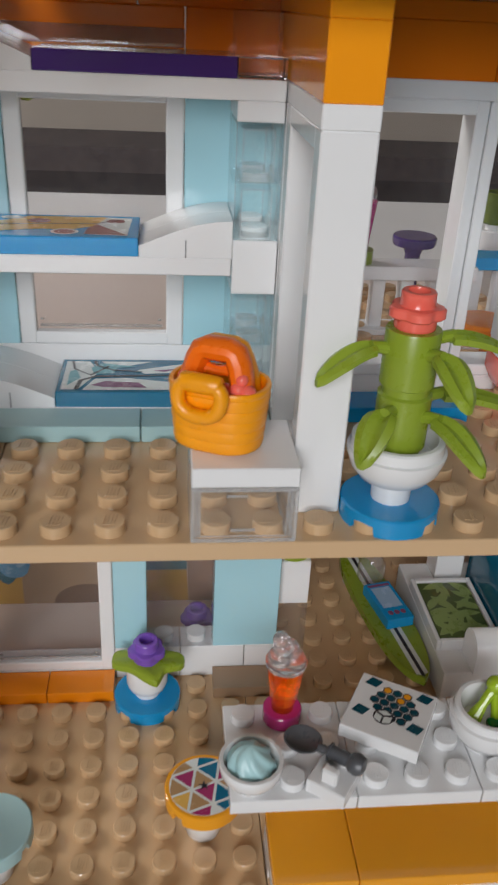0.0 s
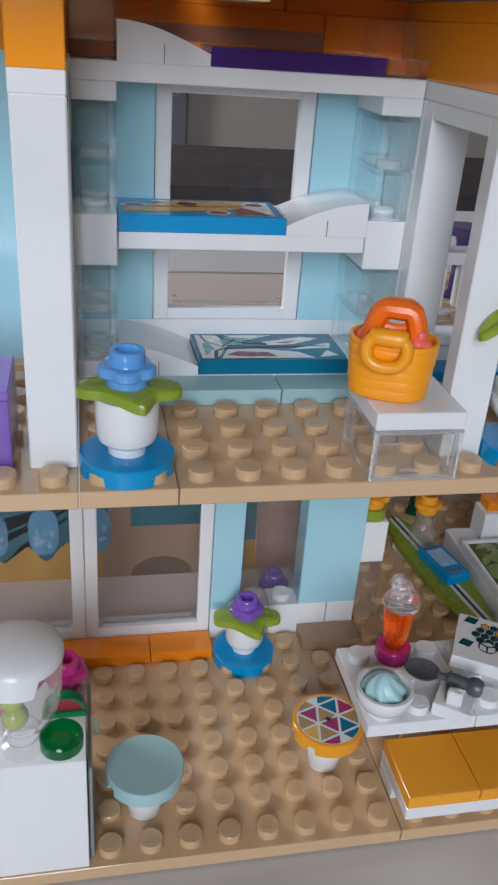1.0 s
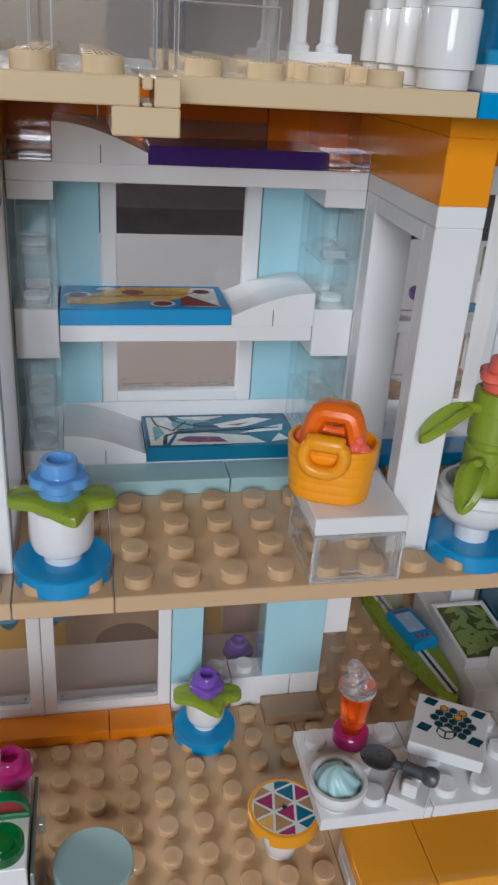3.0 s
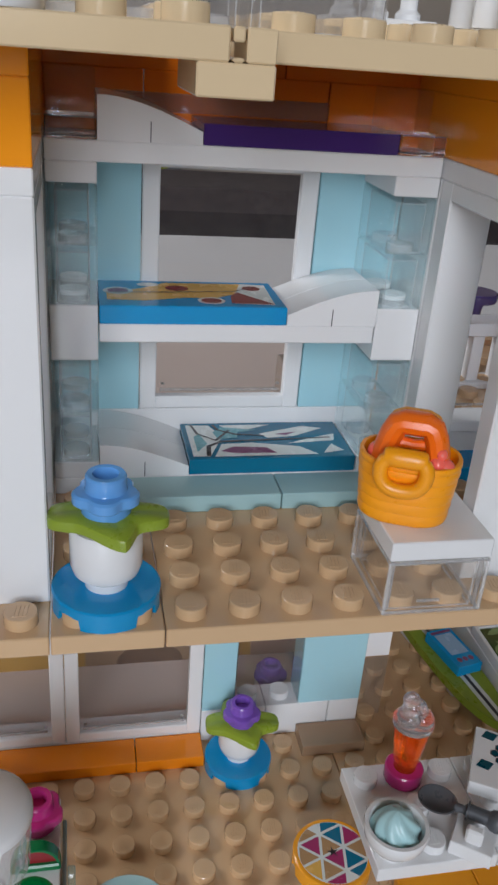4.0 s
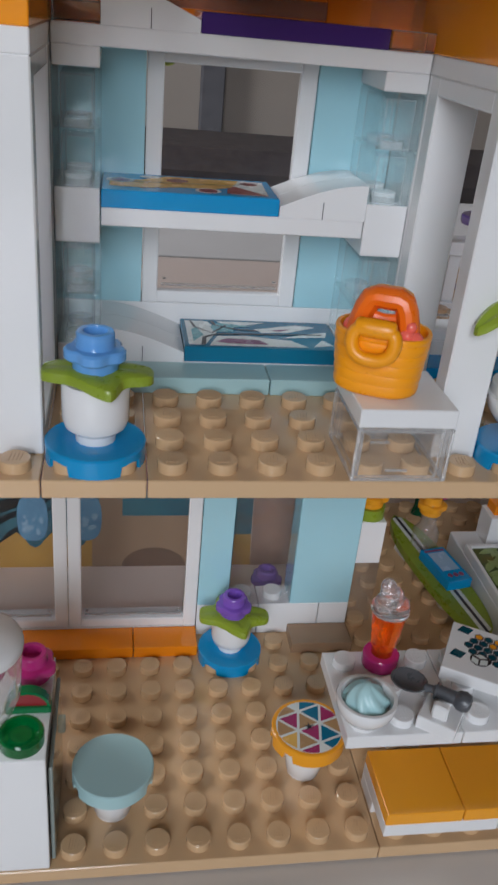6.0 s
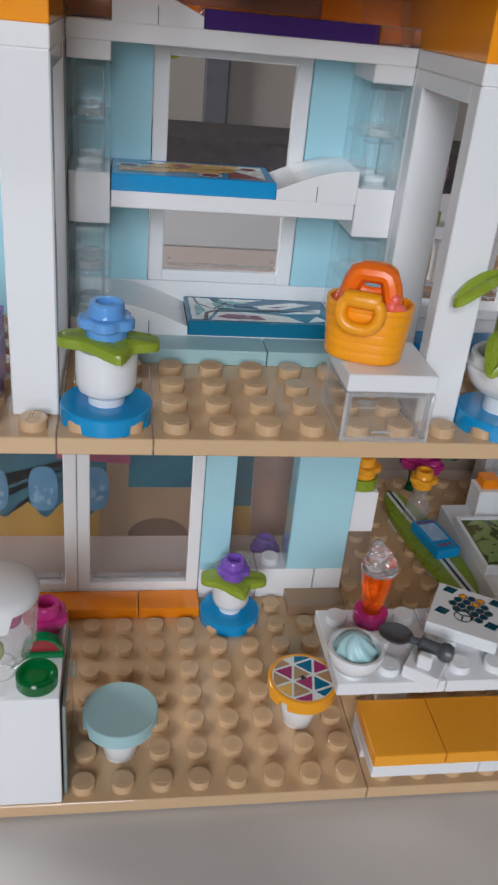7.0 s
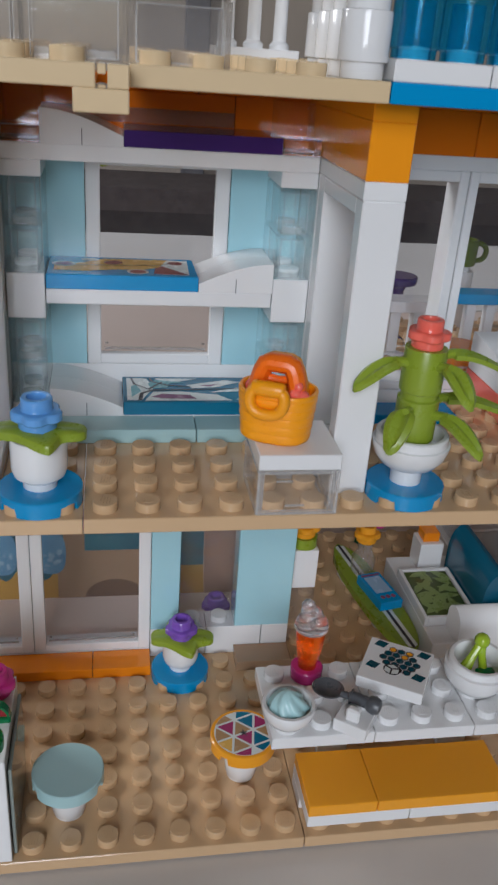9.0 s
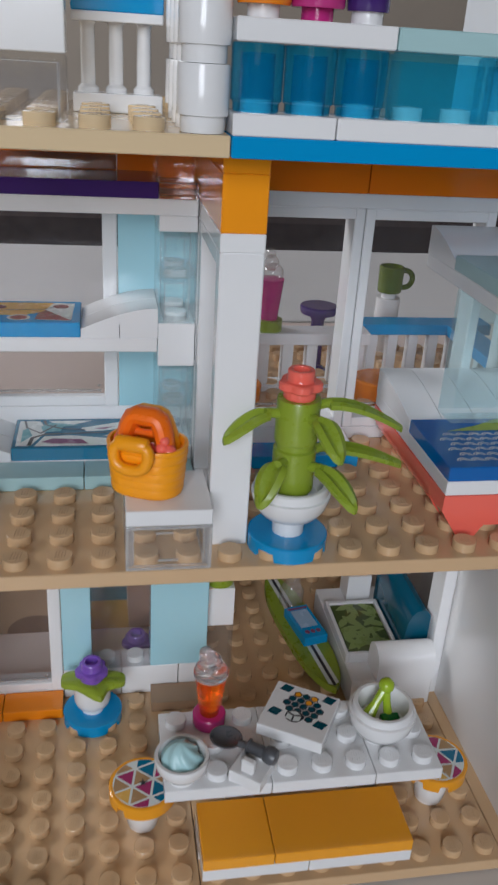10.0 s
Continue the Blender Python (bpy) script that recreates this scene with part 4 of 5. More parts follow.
bm = bmesh.new()
for iy in range(6):
    for ix in range(9):
        cx, cy = 4.2 + ix * 3.0 + (1.5 if iy % 2 else 0), 3.0 + iy * 2.4
        for r0, r1 in ((1.45, 1.15), (0.9, 0.6)):
            pts = [(cx + r0 * math.cos(math.pi * k / 8), cy + r0 * math.sin(math.pi * k / 8)) for k in range(9)]
            pts += [(cx + r1 * math.cos(math.pi * k / 8), cy + r1 * math.sin(math.pi * k / 8)) for k in range(8, -1, -1)]
            vs = [bm.verts.new((px * MM, py * MM, 3.24 * MM)) for px, py in pts]
            for k in range(8):
                bm.faces.new((vs[k], vs[k + 1], vs[16 - k], vs[17 - k]))
part("print", bm, PRINT_WHITE, bl)
bm = bmesh.new()
vs = [bm.verts.new((px * MM, py * MM, 3.26 * MM)) for px, py in ((6, 17.2), (14, 20), (20, 23.4), (31, 23.4), (31, 17.6))]
bm.faces.new(vs)
part("print", bm, LIME, bl)
for k in range(4):
    bm = bmesh.new()
    prof = [(3 * U, 12.8 * MM), (3 * U, 15.4 * MM)]
    for i in range(1, 11):
        a = i / 10
        prof.append((3 * U + 3 * U * a, (15.4 + 3.8 * math.sin(a * math.pi / 2)) * MM))
    prof.append((6 * U, 12.8 * MM))
    lo = [bm.verts.new((k * U + 0.00008, y, z)) for y, z in prof]
    hi = [bm.verts.new(((k + 1) * U - 0.00008, y, z)) for y, z in prof]
    bm.faces.new(lo)
    bm.faces.new(list(reversed(hi)))
    for i in range(len(prof)):
        j = (i + 1) % len(prof)
        bm.faces.new((lo[i], hi[i], hi[j], lo[j]))
    part("pillow", bm, WHITE, bed, "white curved slope as a pillow")

bench_b = thing("window_seat", "low azure bench tiles under the window", "bench", 1, 6, 83.2)
piece("tile", bench_b, 0, 0, 0, 4, 1, 3.2, AZURE)
piece("tile", bench_b, 0, 1, 0, 4, 1, 3.2, WHITE)

# ---------------------------------------------------------------- lower storey
bench = thing("bench", "long low bench with yellow-orange tile seat", "bench", 0, 0, 3.2)
piece("foot", bench, 0, 1, 0, 6, 1, 3.2, WHITE)
piece("board", bench, 0, 0, 3.2, 3, 2, 3.2, WHITE)
piece("board", bench, 3, 0, 3.2, 3, 2, 3.2, WHITE)
piece("seat_tile", bench, 0, 0, 6.4, 2, 2, 3.2, YELLOW)
piece("seat_tile", bench, 2, 0, 6.4, 4, 2, 3.2, YELLOW)

dining = thing("dining_table", "white studded dining table behind the bench", "table", -1, 1, 3.2)
for lx in (2, 6):
    piece("leg", dining, lx, 2, 0, 1, 1, 19.2, WHITE)
for tx, tw in ((0, 3), (3, 3), (6, 2)):
    piece("top_plate", dining, tx, 0, 19.2, tw, 3, 3.2, WHITE, True)


def stool(label, x, y, top_mat, turn, pattern):
    so = thing("stool", label, "stool", x, y, 3.2, "stools", turn=turn)
    bm = bmesh.new()
    add_lathe(bm, [(r * MM, h * MM) for r, h in ((0, 0), (3.2, 0), (3.45, 0.25), (3.6, 1.2), (3.75, 1.4), (4.2, 5.0), (4.4, 9.3), (0, 9.5))], seg=28)
    part("pedestal", bm, WHITE, so, "white tapered pedestal")
    sb = part("seat", add_saucer(bmesh.new(), 7.9, (18, 162, 207, 333), 0.15), top_mat, so)
    sb.location.z = 9.6 * MM
    if pattern:
        cols = (PRINT_TAN, PRINT_BERRY, TEAL, PRINT_GOLD)
        bms = [bmesh.new() for c in cols]
        base = bmesh.new()
        vs = [base.verts.new((7.0 * MM * math.cos(2 * math.pi * i / 40), 7.0 * MM * math.sin(2 * math.pi * i / 40), 3.23 * MM)) for i in range(40)]
        base.faces.new(vs)
        part("print", base, PRINT_WHITE, sb, "white line pattern")
        s3 = math.sqrt(3) / 2
        side = 5.3
        seq = (1, 0, 2, 3, 0, 1, 0, 2, 1, 3, 0, 2, 0, 1, 3, 0, 1, 2, 0, 3)
        q = 0
        for row in range(-2, 2):
            for col in range(-5, 5):
                up = (row + col) % 2 == 0
                cx, cy = col * side / 2, (row + 0.5) * side * s3
                h = side * s3
                tri = [(cx - side / 2, cy - h / 2), (cx + side / 2, cy - h / 2), (cx, cy + h / 2)] if up else [(cx - side / 2, cy + h / 2), (cx, cy - h / 2), (cx + side / 2, cy + h / 2)]
                mx, my = sum(p[0] for p in tri) / 3, sum(p[1] for p in tri) / 3
                tri = [(mx + (px - mx) * 0.82, my + (py - my) * 0.82) for px, py in tri]
                q += 1
                if mx * mx + my * my > 7.2 ** 2:
                    continue
                poly = []
                for k in range(3):
                    p0, p1 = tri[k], tri[(k + 1) % 3]
                    for e in range(6):
                        px, py = p0[0] + (p1[0] - p0[0]) * e / 6, p0[1] + (p1[1] - p0[1]) * e / 6
                        rr = math.hypot(px, py)
                        if rr > 6.9:
                            px, py = px * 6.9 / rr, py * 6.9 / rr
                        poly.append((px, py))
                bmq = bms[seq[q % 20]]
                vs = [bmq.verts.new((px * MM, py * MM, 3.26 * MM)) for px, py in poly]
                bmq.faces.new(vs)
        for c, bmq in zip(cols, bms):
            part("print", bmq, c, sb)
        bm = bmesh.new()
        star = [((1.3 if i % 2 == 0 else 0.4) * math.cos(math.pi * i / 5), (1.3 if i % 2 == 0 else 0.4) * math.sin(math.pi * i / 5)) for i in range(10)]
        bm.faces.new([bm.verts.new((px * MM, py * MM, 3.29 * MM)) for px, py in star])
        part("print", bm, INK, sb)
    return so


stool("round light aqua stool on white pedestal", -6.58, 1.6, AQUA, 0, False)
stool("yellow-rimmed stool with coloured triangle print beside the bench", -1.5, 2.5, YELLOW, 20, True)
stool("yellow-rimmed stool with triangle print at the table's far end", 7.5, 2.5, YELLOW, 60, True)

# things on the dining table, whose top is 25.6 mm high
TT = 25.6
cup = thing("dessert_bowl", "white bowl with swirled aqua cream", "bowl", -0.5, 1.5, TT)
bm = bmesh.new()
add_lathe(bm, [(r * MM, h * MM) for r, h in ((0, 0.0), (3.0, 0.0), (3.2, 1.6), (4.4, 2.2), (5.7, 4.2), (6.1, 6.4), (5.9, 6.9), (5.2, 6.9), (5.0, 6.4), (4.6, 4.6), (0, 4.4))], seg=36)
part("bowl", bm, WHITE, cup, "white bowl")
bm = bmesh.new()
seg, rows = 56, 18
prev = None
for i in range(rows + 1):
    u = i / rows
    ring = []
    for k in range(seg):
        a = 2 * math.pi * k / seg
        r = 4.5 * (1 - u ** 1.6) ** 0.62 * (1 + 0.10 * (1 - 0.4 * u) * math.cos(7 * (a + u * 0.9))) if i < rows else 0.02
        ring.append(bm.verts.new((r * MM * math.cos(a) - 0.0003 * u, r * MM * math.sin(a), (5.0 + 5.2 * u) * MM)))
    if prev:
        for k in range(seg):
            j = (k + 1) % seg
            bm.faces.new((prev[k], prev[j], ring[j], ring[k]))
    prev = ring
bm.faces.new(prev)
cream = part("cream", bm, CREAM_AQUA, cup, "swirled aqua cream")
cream.data.set_sharp_from_angle(angle=3.1)

glass = thing("smoothie_glass", "clear orange drink with clear swirl on magenta base", "glass", 0.5, 3.5, TT)
bm = bmesh.new()
add_lathe(bm, [(r * MM, h * MM) for r, h in ((0, 0), (3.8, 0), (3.95, 0.3), (3.95, 2.9), (3.7, 3.2), (0, 3.2))], seg=30)
part("base", bm, MAGENTA, glass, "magenta round base")
bm = bmesh.new()
add_lathe(bm, [(r * MM, h * MM) for r, h in ((0, 3.2), (2.3, 3.2), (2.4, 5.0), (2.7, 5.4), (3.5, 12.4), (3.7, 14.4), (0, 14.4))], seg=30)
no_shadow(part("drink", bm, CLEAR_ORANGE, glass, "clear orange drink"))
bm = bmesh.new()
add_lathe(bm, [(r * MM, h * MM) for r, h in ((0, 14.42), (3.8, 14.42), (4.1, 14.7), (4.1, 15.6), (3.7, 16.0), (2.6, 16.4), (0, 16.6))], seg=30)
for cx, cy, cz, r in ((1.4, -0.7, 16.2, 2.4), (-1.4, -0.5, 16.8, 2.5), (0.2, 0.7, 17.6, 2.5), (-0.9, -0.3, 19.2, 2.1), (-1.3, 0.0, 20.8, 1.7)):
    tmp = bmesh.ops.create_uvsphere(bm, u_segments=16, v_segments=10, radius=r * MM)
    for v in tmp["verts"]:
        v.co += Vector((cx * MM, cy * MM, cz * MM))
no_shadow(part("swirl", bm, MILKY, glass, "clear swirl topping"))

clip = thing("clip_plate", "white plate with a clip on the table", "clip", 0.75, 1.24, TT, turn=-36)
piece("plate", clip, 0, 0, 0.02, 1, 1, 3.2, WHITE)
bm = bmesh.new()
add_box(bm, 0.30 * U, 0.12 * U, 3.2 * MM, 0.70 * U, 0.36 * U, 6.6 * MM, 0.0004)
add_box(bm, 0.30 * U, 0.74 * U, 3.2 * MM, 0.70 * U, 0.98 * U, 6.4 * MM, 0.0004)
part("clip", bm, WHITE, clip)
spoon = thing("spoon", "dark grey spoon held in the white clip", "spoon", 0.82, 2.2, TT + 5.0, turn=-36)
bm = bmesh.new()
seg = 24
cent = bm.verts.new((0, 0, -1.0 * MM))
r1 = [bm.verts.new((2.3 * MM * math.cos(2 * math.pi * k / seg), 1.7 * MM * math.sin(2 * math.pi * k / seg), -0.7 * MM)) for k in range(seg)]
r2 = [bm.verts.new((3.6 * MM * math.cos(2 * math.pi * k / seg), 3.3 * MM * math.sin(2 * math.pi * k / seg), 0.35 * MM)) for k in range(seg)]
r3 = [bm.verts.new((3.85 * MM * math.cos(2 * math.pi * k / seg), 3.55 * MM * math.sin(2 * math.pi * k / seg), 0.2 * MM)) for k in range(seg)]
r4 = [bm.verts.new((2.4 * MM * math.cos(2 * math.pi * k / seg), 1.8 * MM * math.sin(2 * math.pi * k / seg), -1.4 * MM)) for k in range(seg)]
cb = bm.verts.new((0, 0, -1.8 * MM))
for k in range(seg):
    j = (k + 1) % seg
    bm.faces.new((cent, r1[k], r1[j]))
    bm.faces.new((r1[k], r2[k], r2[j], r1[j]))
    bm.faces.new((r2[k], r3[k], r3[j], r2[j]))
    bm.faces.new((r3[k], r4[k], r4[j], r3[j]))
    bm.faces.new((r4[k], cb, r4[j]))
part("bowl", bm, GREY, spoon)
bm = bmesh.new()
add_tube(bm, [(3.4 * MM, 0, 0), (5.0 * MM, 0, 0.2 * MM), (5.6 * MM, 0, 0.3 * MM)], [0.9 * MM, 0.8 * MM, 1.2 * MM], 12)
add_tube(bm, [(5.6 * MM, 0, 0.3 * MM), (5.9 * MM, 0, 0.3 * MM), (6.0 * MM, 0, 0.3 * MM), (9.6 * MM, 0, 0.3 * MM), (10.2 * MM, 0, 0.3 * MM), (11.4 * MM, 0, 0.3 * MM), (12.6 * MM, 0, 0.3 * MM), (12.9 * MM, 0, 0.3 * MM)], [1.8 * MM, 1.8 * MM, 1.4 * MM, 1.4 * MM, 1.9 * MM, 2.15 * MM, 1.7 * MM, 0.9 * MM], 14)
part("stem", bm, GREY, spoon)

box = thing("game_board", "white square tile with honeycomb print, set askew", "game board", 3.08, 2.85, TT, turn=-30)
bm = bmesh.new()
add_lathe(bm, [(0, 0), (3.9 * MM, 0), (3.9 * MM, 3.2 * MM), (0, 3.2 * MM)], seg=24)
part("foot", bm, WHITE, box)
tl = piece("tile", box, -1, -1, 3.2, 2, 2, 3.2, WHITE)
hexes = {PRINT_TEAL: bmesh.new(), YELLOW: bmesh.new(), INK: bmesh.new()}


def add_flat(bmx, outline, z):
    bmx.faces.new([bmx.verts.new((px * MM, py * MM, z * MM)) for px, py in outline])


gold = {(0, 0), (0, 2), (1, 2)}
for row, (count, yy) in enumerate(((3, 13.0), (4, 11.25), (5, 9.5), (4, 7.75), (3, 6.0))):
    for k in range(count):
        cx, cy = 8.5 + 2.04 * (k - (count - 1) / 2) + 0.15 * (row - 2), yy
        hexa = [(cx + 0.80 * math.cos(math.pi / 6 + math.pi * q / 3), cy + 0.80 * math.sin(math.pi / 6 + math.pi * q / 3)) for q in range(6)]
        ring = [(cx + 1.08 * math.cos(math.pi / 6 + math.pi * q / 3), cy + 1.08 * math.sin(math.pi / 6 + math.pi * q / 3)) for q in range(6)]
        add_flat(hexes[YELLOW if (row, k) in gold else PRINT_TEAL], hexa, 3.26)
        add_flat(hexes[INK], ring, 3.23)
for cx, cy in ((3.0, 14.0), (13.6, 14.0), (2.7, 5.6), (13.8, 5.4)):
    add_flat(hexes[PRINT_TEAL], [(cx - 1.7, cy - 0.9), (cx + 0.8, cy - 1.3), (cx + 1.7, cy + 0.9), (cx - 0.8, cy + 1.3)], 3.27)
add_flat(hexes[INK], oval(7.4, 5.7, 2.1, 2.0), 3.28)
for m, bmx in hexes.items():
    part("print", bmx, m, tl)
bm = bmesh.new()
add_flat(bm, [(5.7, 4.6), (7.1, 4.0), (7.1, 5.7), (5.7, 6.2)], 3.31)
add_flat(bm, [(7.5, 4.0), (9.0, 4.6), (9.0, 6.2), (7.5, 5.7)], 3.31)
add_flat(bm, [(5.9, 6.7), (7.3, 6.1), (8.8, 6.7), (7.4, 7.4)], 3.31)
part("print", bm, PRINT_WHITE, tl)

salad = thing("salad_bowl", "white bowl with lime tongs and green salad", "bowl", 5.5, 2.5, TT)
bm = bmesh.new()
add_lathe(bm, [(r * MM, h * MM) for r, h in ((0, 0), (4.0, 0), (4.2, 1.2), (6.0, 2.4), (7.4, 4.6), (7.9, 7.2), (7.9, 8.0), (7.3, 8.2), (7.1, 9.6), (6.8, 9.9), (6.0, 9.9), (5.7, 9.4), (5.0, 5.4), (0, 4.6))], seg=40)
part("bowl", bm, WHITE, salad)
bm = bmesh.new()
add_tube(bm, [(-3.6 * MM, -0.6 * MM, 6.4 * MM), (-1.5 * MM, 0.6 * MM, 9.6 * MM), (0.8 * MM, 1.8 * MM, 13.0 * MM)], [1.7 * MM, 1.0 * MM, 1.1 * MM], 10)
add_tube(bm, [(0.8 * MM, 1.8 * MM, 13.4 * MM), (1.0 * MM, 0.6 * MM, 9.5 * MM), (1.4 * MM, -0.6 * MM, 6.0 * MM)], [1.0 * MM, 0.9 * MM, 1.1 * MM], 10)
bmesh.ops.create_uvsphere(bm, u_segments=14, v_segments=10, radius=1.9 * MM, matrix=Matrix.Translation((0.9 * MM, 1.9 * MM, 13.2 * MM)))
part("tongs", bm, BRIGHTLIME, salad, "lime green tongs")
bm = bmesh.new()
add_box(bm, -0.8 * MM, -3.4 * MM, 5.4 * MM, 3.8 * MM, -0.4 * MM, 7.2 * MM, 0.0004)
part("leaf", bm, GREEN, salad, "dark green salad piece")

# counter unit with a blender, fruit and a flower
counter = thing("counter_unit", "white kitchen counter unit at the open front", "counter", -11, 0, 3.2)
piece("body", counter, 0, 0.05, 0.0, 3, 3.2, 28.8, WHITE)
piece("side_panel", counter, 3.005, 0.25, 0.4, 0.12, 2.8, 24.6, SMOKEGREEN, label="dark grey-green glossy side panel")
bm = bmesh.new()
add_box(bm, 3.126 * U, 1.6 * U, 21.6 * MM, 3.3 * U, 1.9 * U, 24.6 * MM, 0.0003)
no_shadow(part("latch", bm, CLEAR_BLUE, counter, "clear aqua latch"))
CT = 32.0
gt = thing("plate", "clear green round dish on the counter", "dish", -8.55, 0.55, CT)
bm = bmesh.new()
add_lathe(bm, [(r * MM, h * MM) for r, h in ((0, 0), (3.3, 0), (3.9, 0.6), (3.95, 2.8), (3.7, 3.2), (3.1, 3.2), (2.9, 1.4), (2.3, 1.3), (2.1, 2.2), (1.9, 2.4), (0, 2.4))], seg=32)
no_shadow(part("dish", bm, CLEAR_GREEN, gt))
ml = thing("melon_slice", "watermelon slice with green rind standing on the counter", "fruit", -8.5, 1.55, CT)
bm = bmesh.new()
arc = [(3.5 * MM * math.cos(math.pi * k / 16), 1.0 * MM + 3.5 * MM * math.sin(math.pi * k / 16)) for k in range(17)]
add_profile_y(bm, arc, -0.6 * MM, 0.6 * MM)
part("flesh", bm, RED, ml, "dark red flesh")
bm = bmesh.new()
outer = [(4.0 * MM * math.cos(math.pi * k / 16), 1.0 * MM + 4.0 * MM * math.sin(math.pi * k / 16)) for k in range(17)]
inner = [(3.5 * MM * math.cos(math.pi * k / 16), 1.0 * MM + 3.5 * MM * math.sin(math.pi * k / 16)) for k in range(16, -1, -1)]
add_profile_y(bm, outer + inner, -1.0 * MM, 1.0 * MM)
add_box(bm, -4.1 * MM, -1.4 * MM, 0, 4.1 * MM, 1.2 * MM, 1.4 * MM, 0.0003)
part("rind", bm, GREEN, ml, "green rind")
fb = thing("blossom", "magenta blossom on the counter", "flower", -8.5, 2.6, CT)
part("petals", add_flower(bmesh.new(), 0, 0, 0, 3.1), MAGENTA, fb)
bd = thing("blender", "clear blender jar with white lid and fruit inside", "blender", -9.40, 0.62, CT)
bm = bmesh.new()
add_lathe(bm, [(r * MM, h * MM) for r, h in ((0, 0), (3.6, 0), (3.7, 1.6), (2.6, 2.2), (2.6, 3.0), (3.3, 3.4), (3.3, 4.6), (2.6, 5.0), (3.6, 6.0), (6.0, 8.6), (7.2, 12.0), (7.8, 22.0), (7.0, 22.0), (6.5, 12.4), (5.2, 9.2), (0, 7.0))], seg=36)
no_shadow(part("jar", bm, CLEAR, bd, "clear jar"))
bm = bmesh.new()
rim = 48
lower, upper = [], []
for i in range(rim):
    a = 2 * math.pi * i / rim
    deg = math.degrees(a) % 360
    z0 = 18.4 if 170 < deg < 300 else 21.6
    lower.append(bm.verts.new((7.95 * MM * math.cos(a), 7.95 * MM * math.sin(a), z0 * MM)))
    upper.append(bm.verts.new((7.95 * MM * math.cos(a), 7.95 * MM * math.sin(a), 22.6 * MM)))
for i in range(rim):
    m = (i + 1) % rim
    bm.faces.new((lower[i], lower[m], upper[m], upper[i]))
add_lathe(bm, [(r * MM, h * MM) for r, h in ((7.95, 22.6), (7.7, 23.2), (6.8, 23.9), (4.8, 24.6), (2.4, 25.0), (0, 25.1))], seg=rim)
bmesh.ops.remove_doubles(bm, verts=bm.verts[:], dist=1e-6)
bmesh.ops.solidify(bm, geom=bm.faces[:], thickness=0.0006)
part("lid", bm, WHITE, bd, "white domed lid with a stepped rim")
for cx, cy, cz, m in ((-0.6, -3.6, 11.4, PALELIME), (-0.9, -3.8, 15.8, PALELIME), (-4.6, -2.0, 12.4, PINK), (-4.8, -1.8, 16.6, PINK), (2.0, 2.6, 14.0, MAGENTA)):
    bm = bmesh.new()
    bmesh.ops.create_uvsphere(bm, u_segments=16, v_segments=10, radius=2.35 * MM, matrix=Matrix.Translation((cx * MM, cy * MM, cz * MM)))
    part("fruit", bm, m, bd)

rear_flower = thing("flower", "purple blossom on a small white round brick behind the clear brick", "flower", -1.4, 10.0, 1.25)
bm = bmesh.new()
add_lathe(bm, [(r * MM, h * MM) for r, h in ((0, 0), (3.4, 0), (3.9, 0.4), (3.9, 4.6), (3.7, 4.8), (0, 4.8))], seg=26)
part("round_brick", bm, WHITE, rear_flower, "small white round brick")
part("blossom", add_flower(bmesh.new(), 0, 0, 4.8 * MM, 3.0), LAVENDER, rear_flower, "purple blossom")

# planter at the wall's end
planter = thing("planter", "white planter block on clear bricks with orange blossom", "planter", 1.0, 8.5, 3.2)
no_shadow(piece("stand", planter, 0, 0, 0, 1, 1, 19.2, CLEAR, label="clear brick stand"))
piece("box", planter, 0, 0, 19.2, 1, 1, 12.8, WHITE)
bm = bmesh.new()
add_lathe(bm, [(0, 32.0 * MM), (3.9 * MM, 32.0 * MM), (3.9 * MM, 35.2 * MM), (0, 35.2 * MM)], 0.5 * U, 0.5 * U, 0, 24)
part("leaf", bm, LIME, planter)
part("blossom", add_flower(bmesh.new(), 0.5 * U, 0.5 * U, 35.2 * MM, 3.0), YELLOW, planter, "orange blossom")

# ---------------------------------------------------------------- upper bunk in the right room
loft = thing("loft_bed", "white loft bed with aqua blanket on clear panels", "bed", 7, 2, 83.2)
no_shadow(piece("panel", loft, 0.02, 2.6, 16.1, 2, 1, 28.6, CLEAR_BLUE, label="tall clear panel"))
no_shadow(piece("panel", loft, 2.5, 2.6, 16.1, 0.5, 1, 28.6, CLEAR_BLUE, label="tall clear panel"))
piece("bed_board", loft, 0, 0, 44.8, 3, 6, 3.2, WHITE)
piece("blanket", loft, 0, 0, 48.0, 3, 4, 3.2, AQUA, label="light aqua blanket tile")
bm = bmesh.new()
prof = [(4 * U, 48.0 * MM), (4 * U, 49.9 * MM)]
for i in range(1, 11):
    a = i / 10
    prof.append((4 * U + 2 * U * a, (49.9 + 4.5 * math.sin(a * math.pi / 2)) * MM))
prof.append((6 * U, 48.0 * MM))
lo = [bm.verts.new((0.0001, y, z)) for y, z in prof]
hi = [bm.verts.new((3 * U - 0.0001, y, z)) for y, z in prof]
bm.faces.new(lo)
bm.faces.new(list(reversed(hi)))
for i in range(len(prof)):
    j = (i + 1) % len(prof)
    bm.faces.new((lo[i], hi[i], hi[j], lo[j]))
part("pillow", bm, WHITE, loft, "white curved pillow slope")

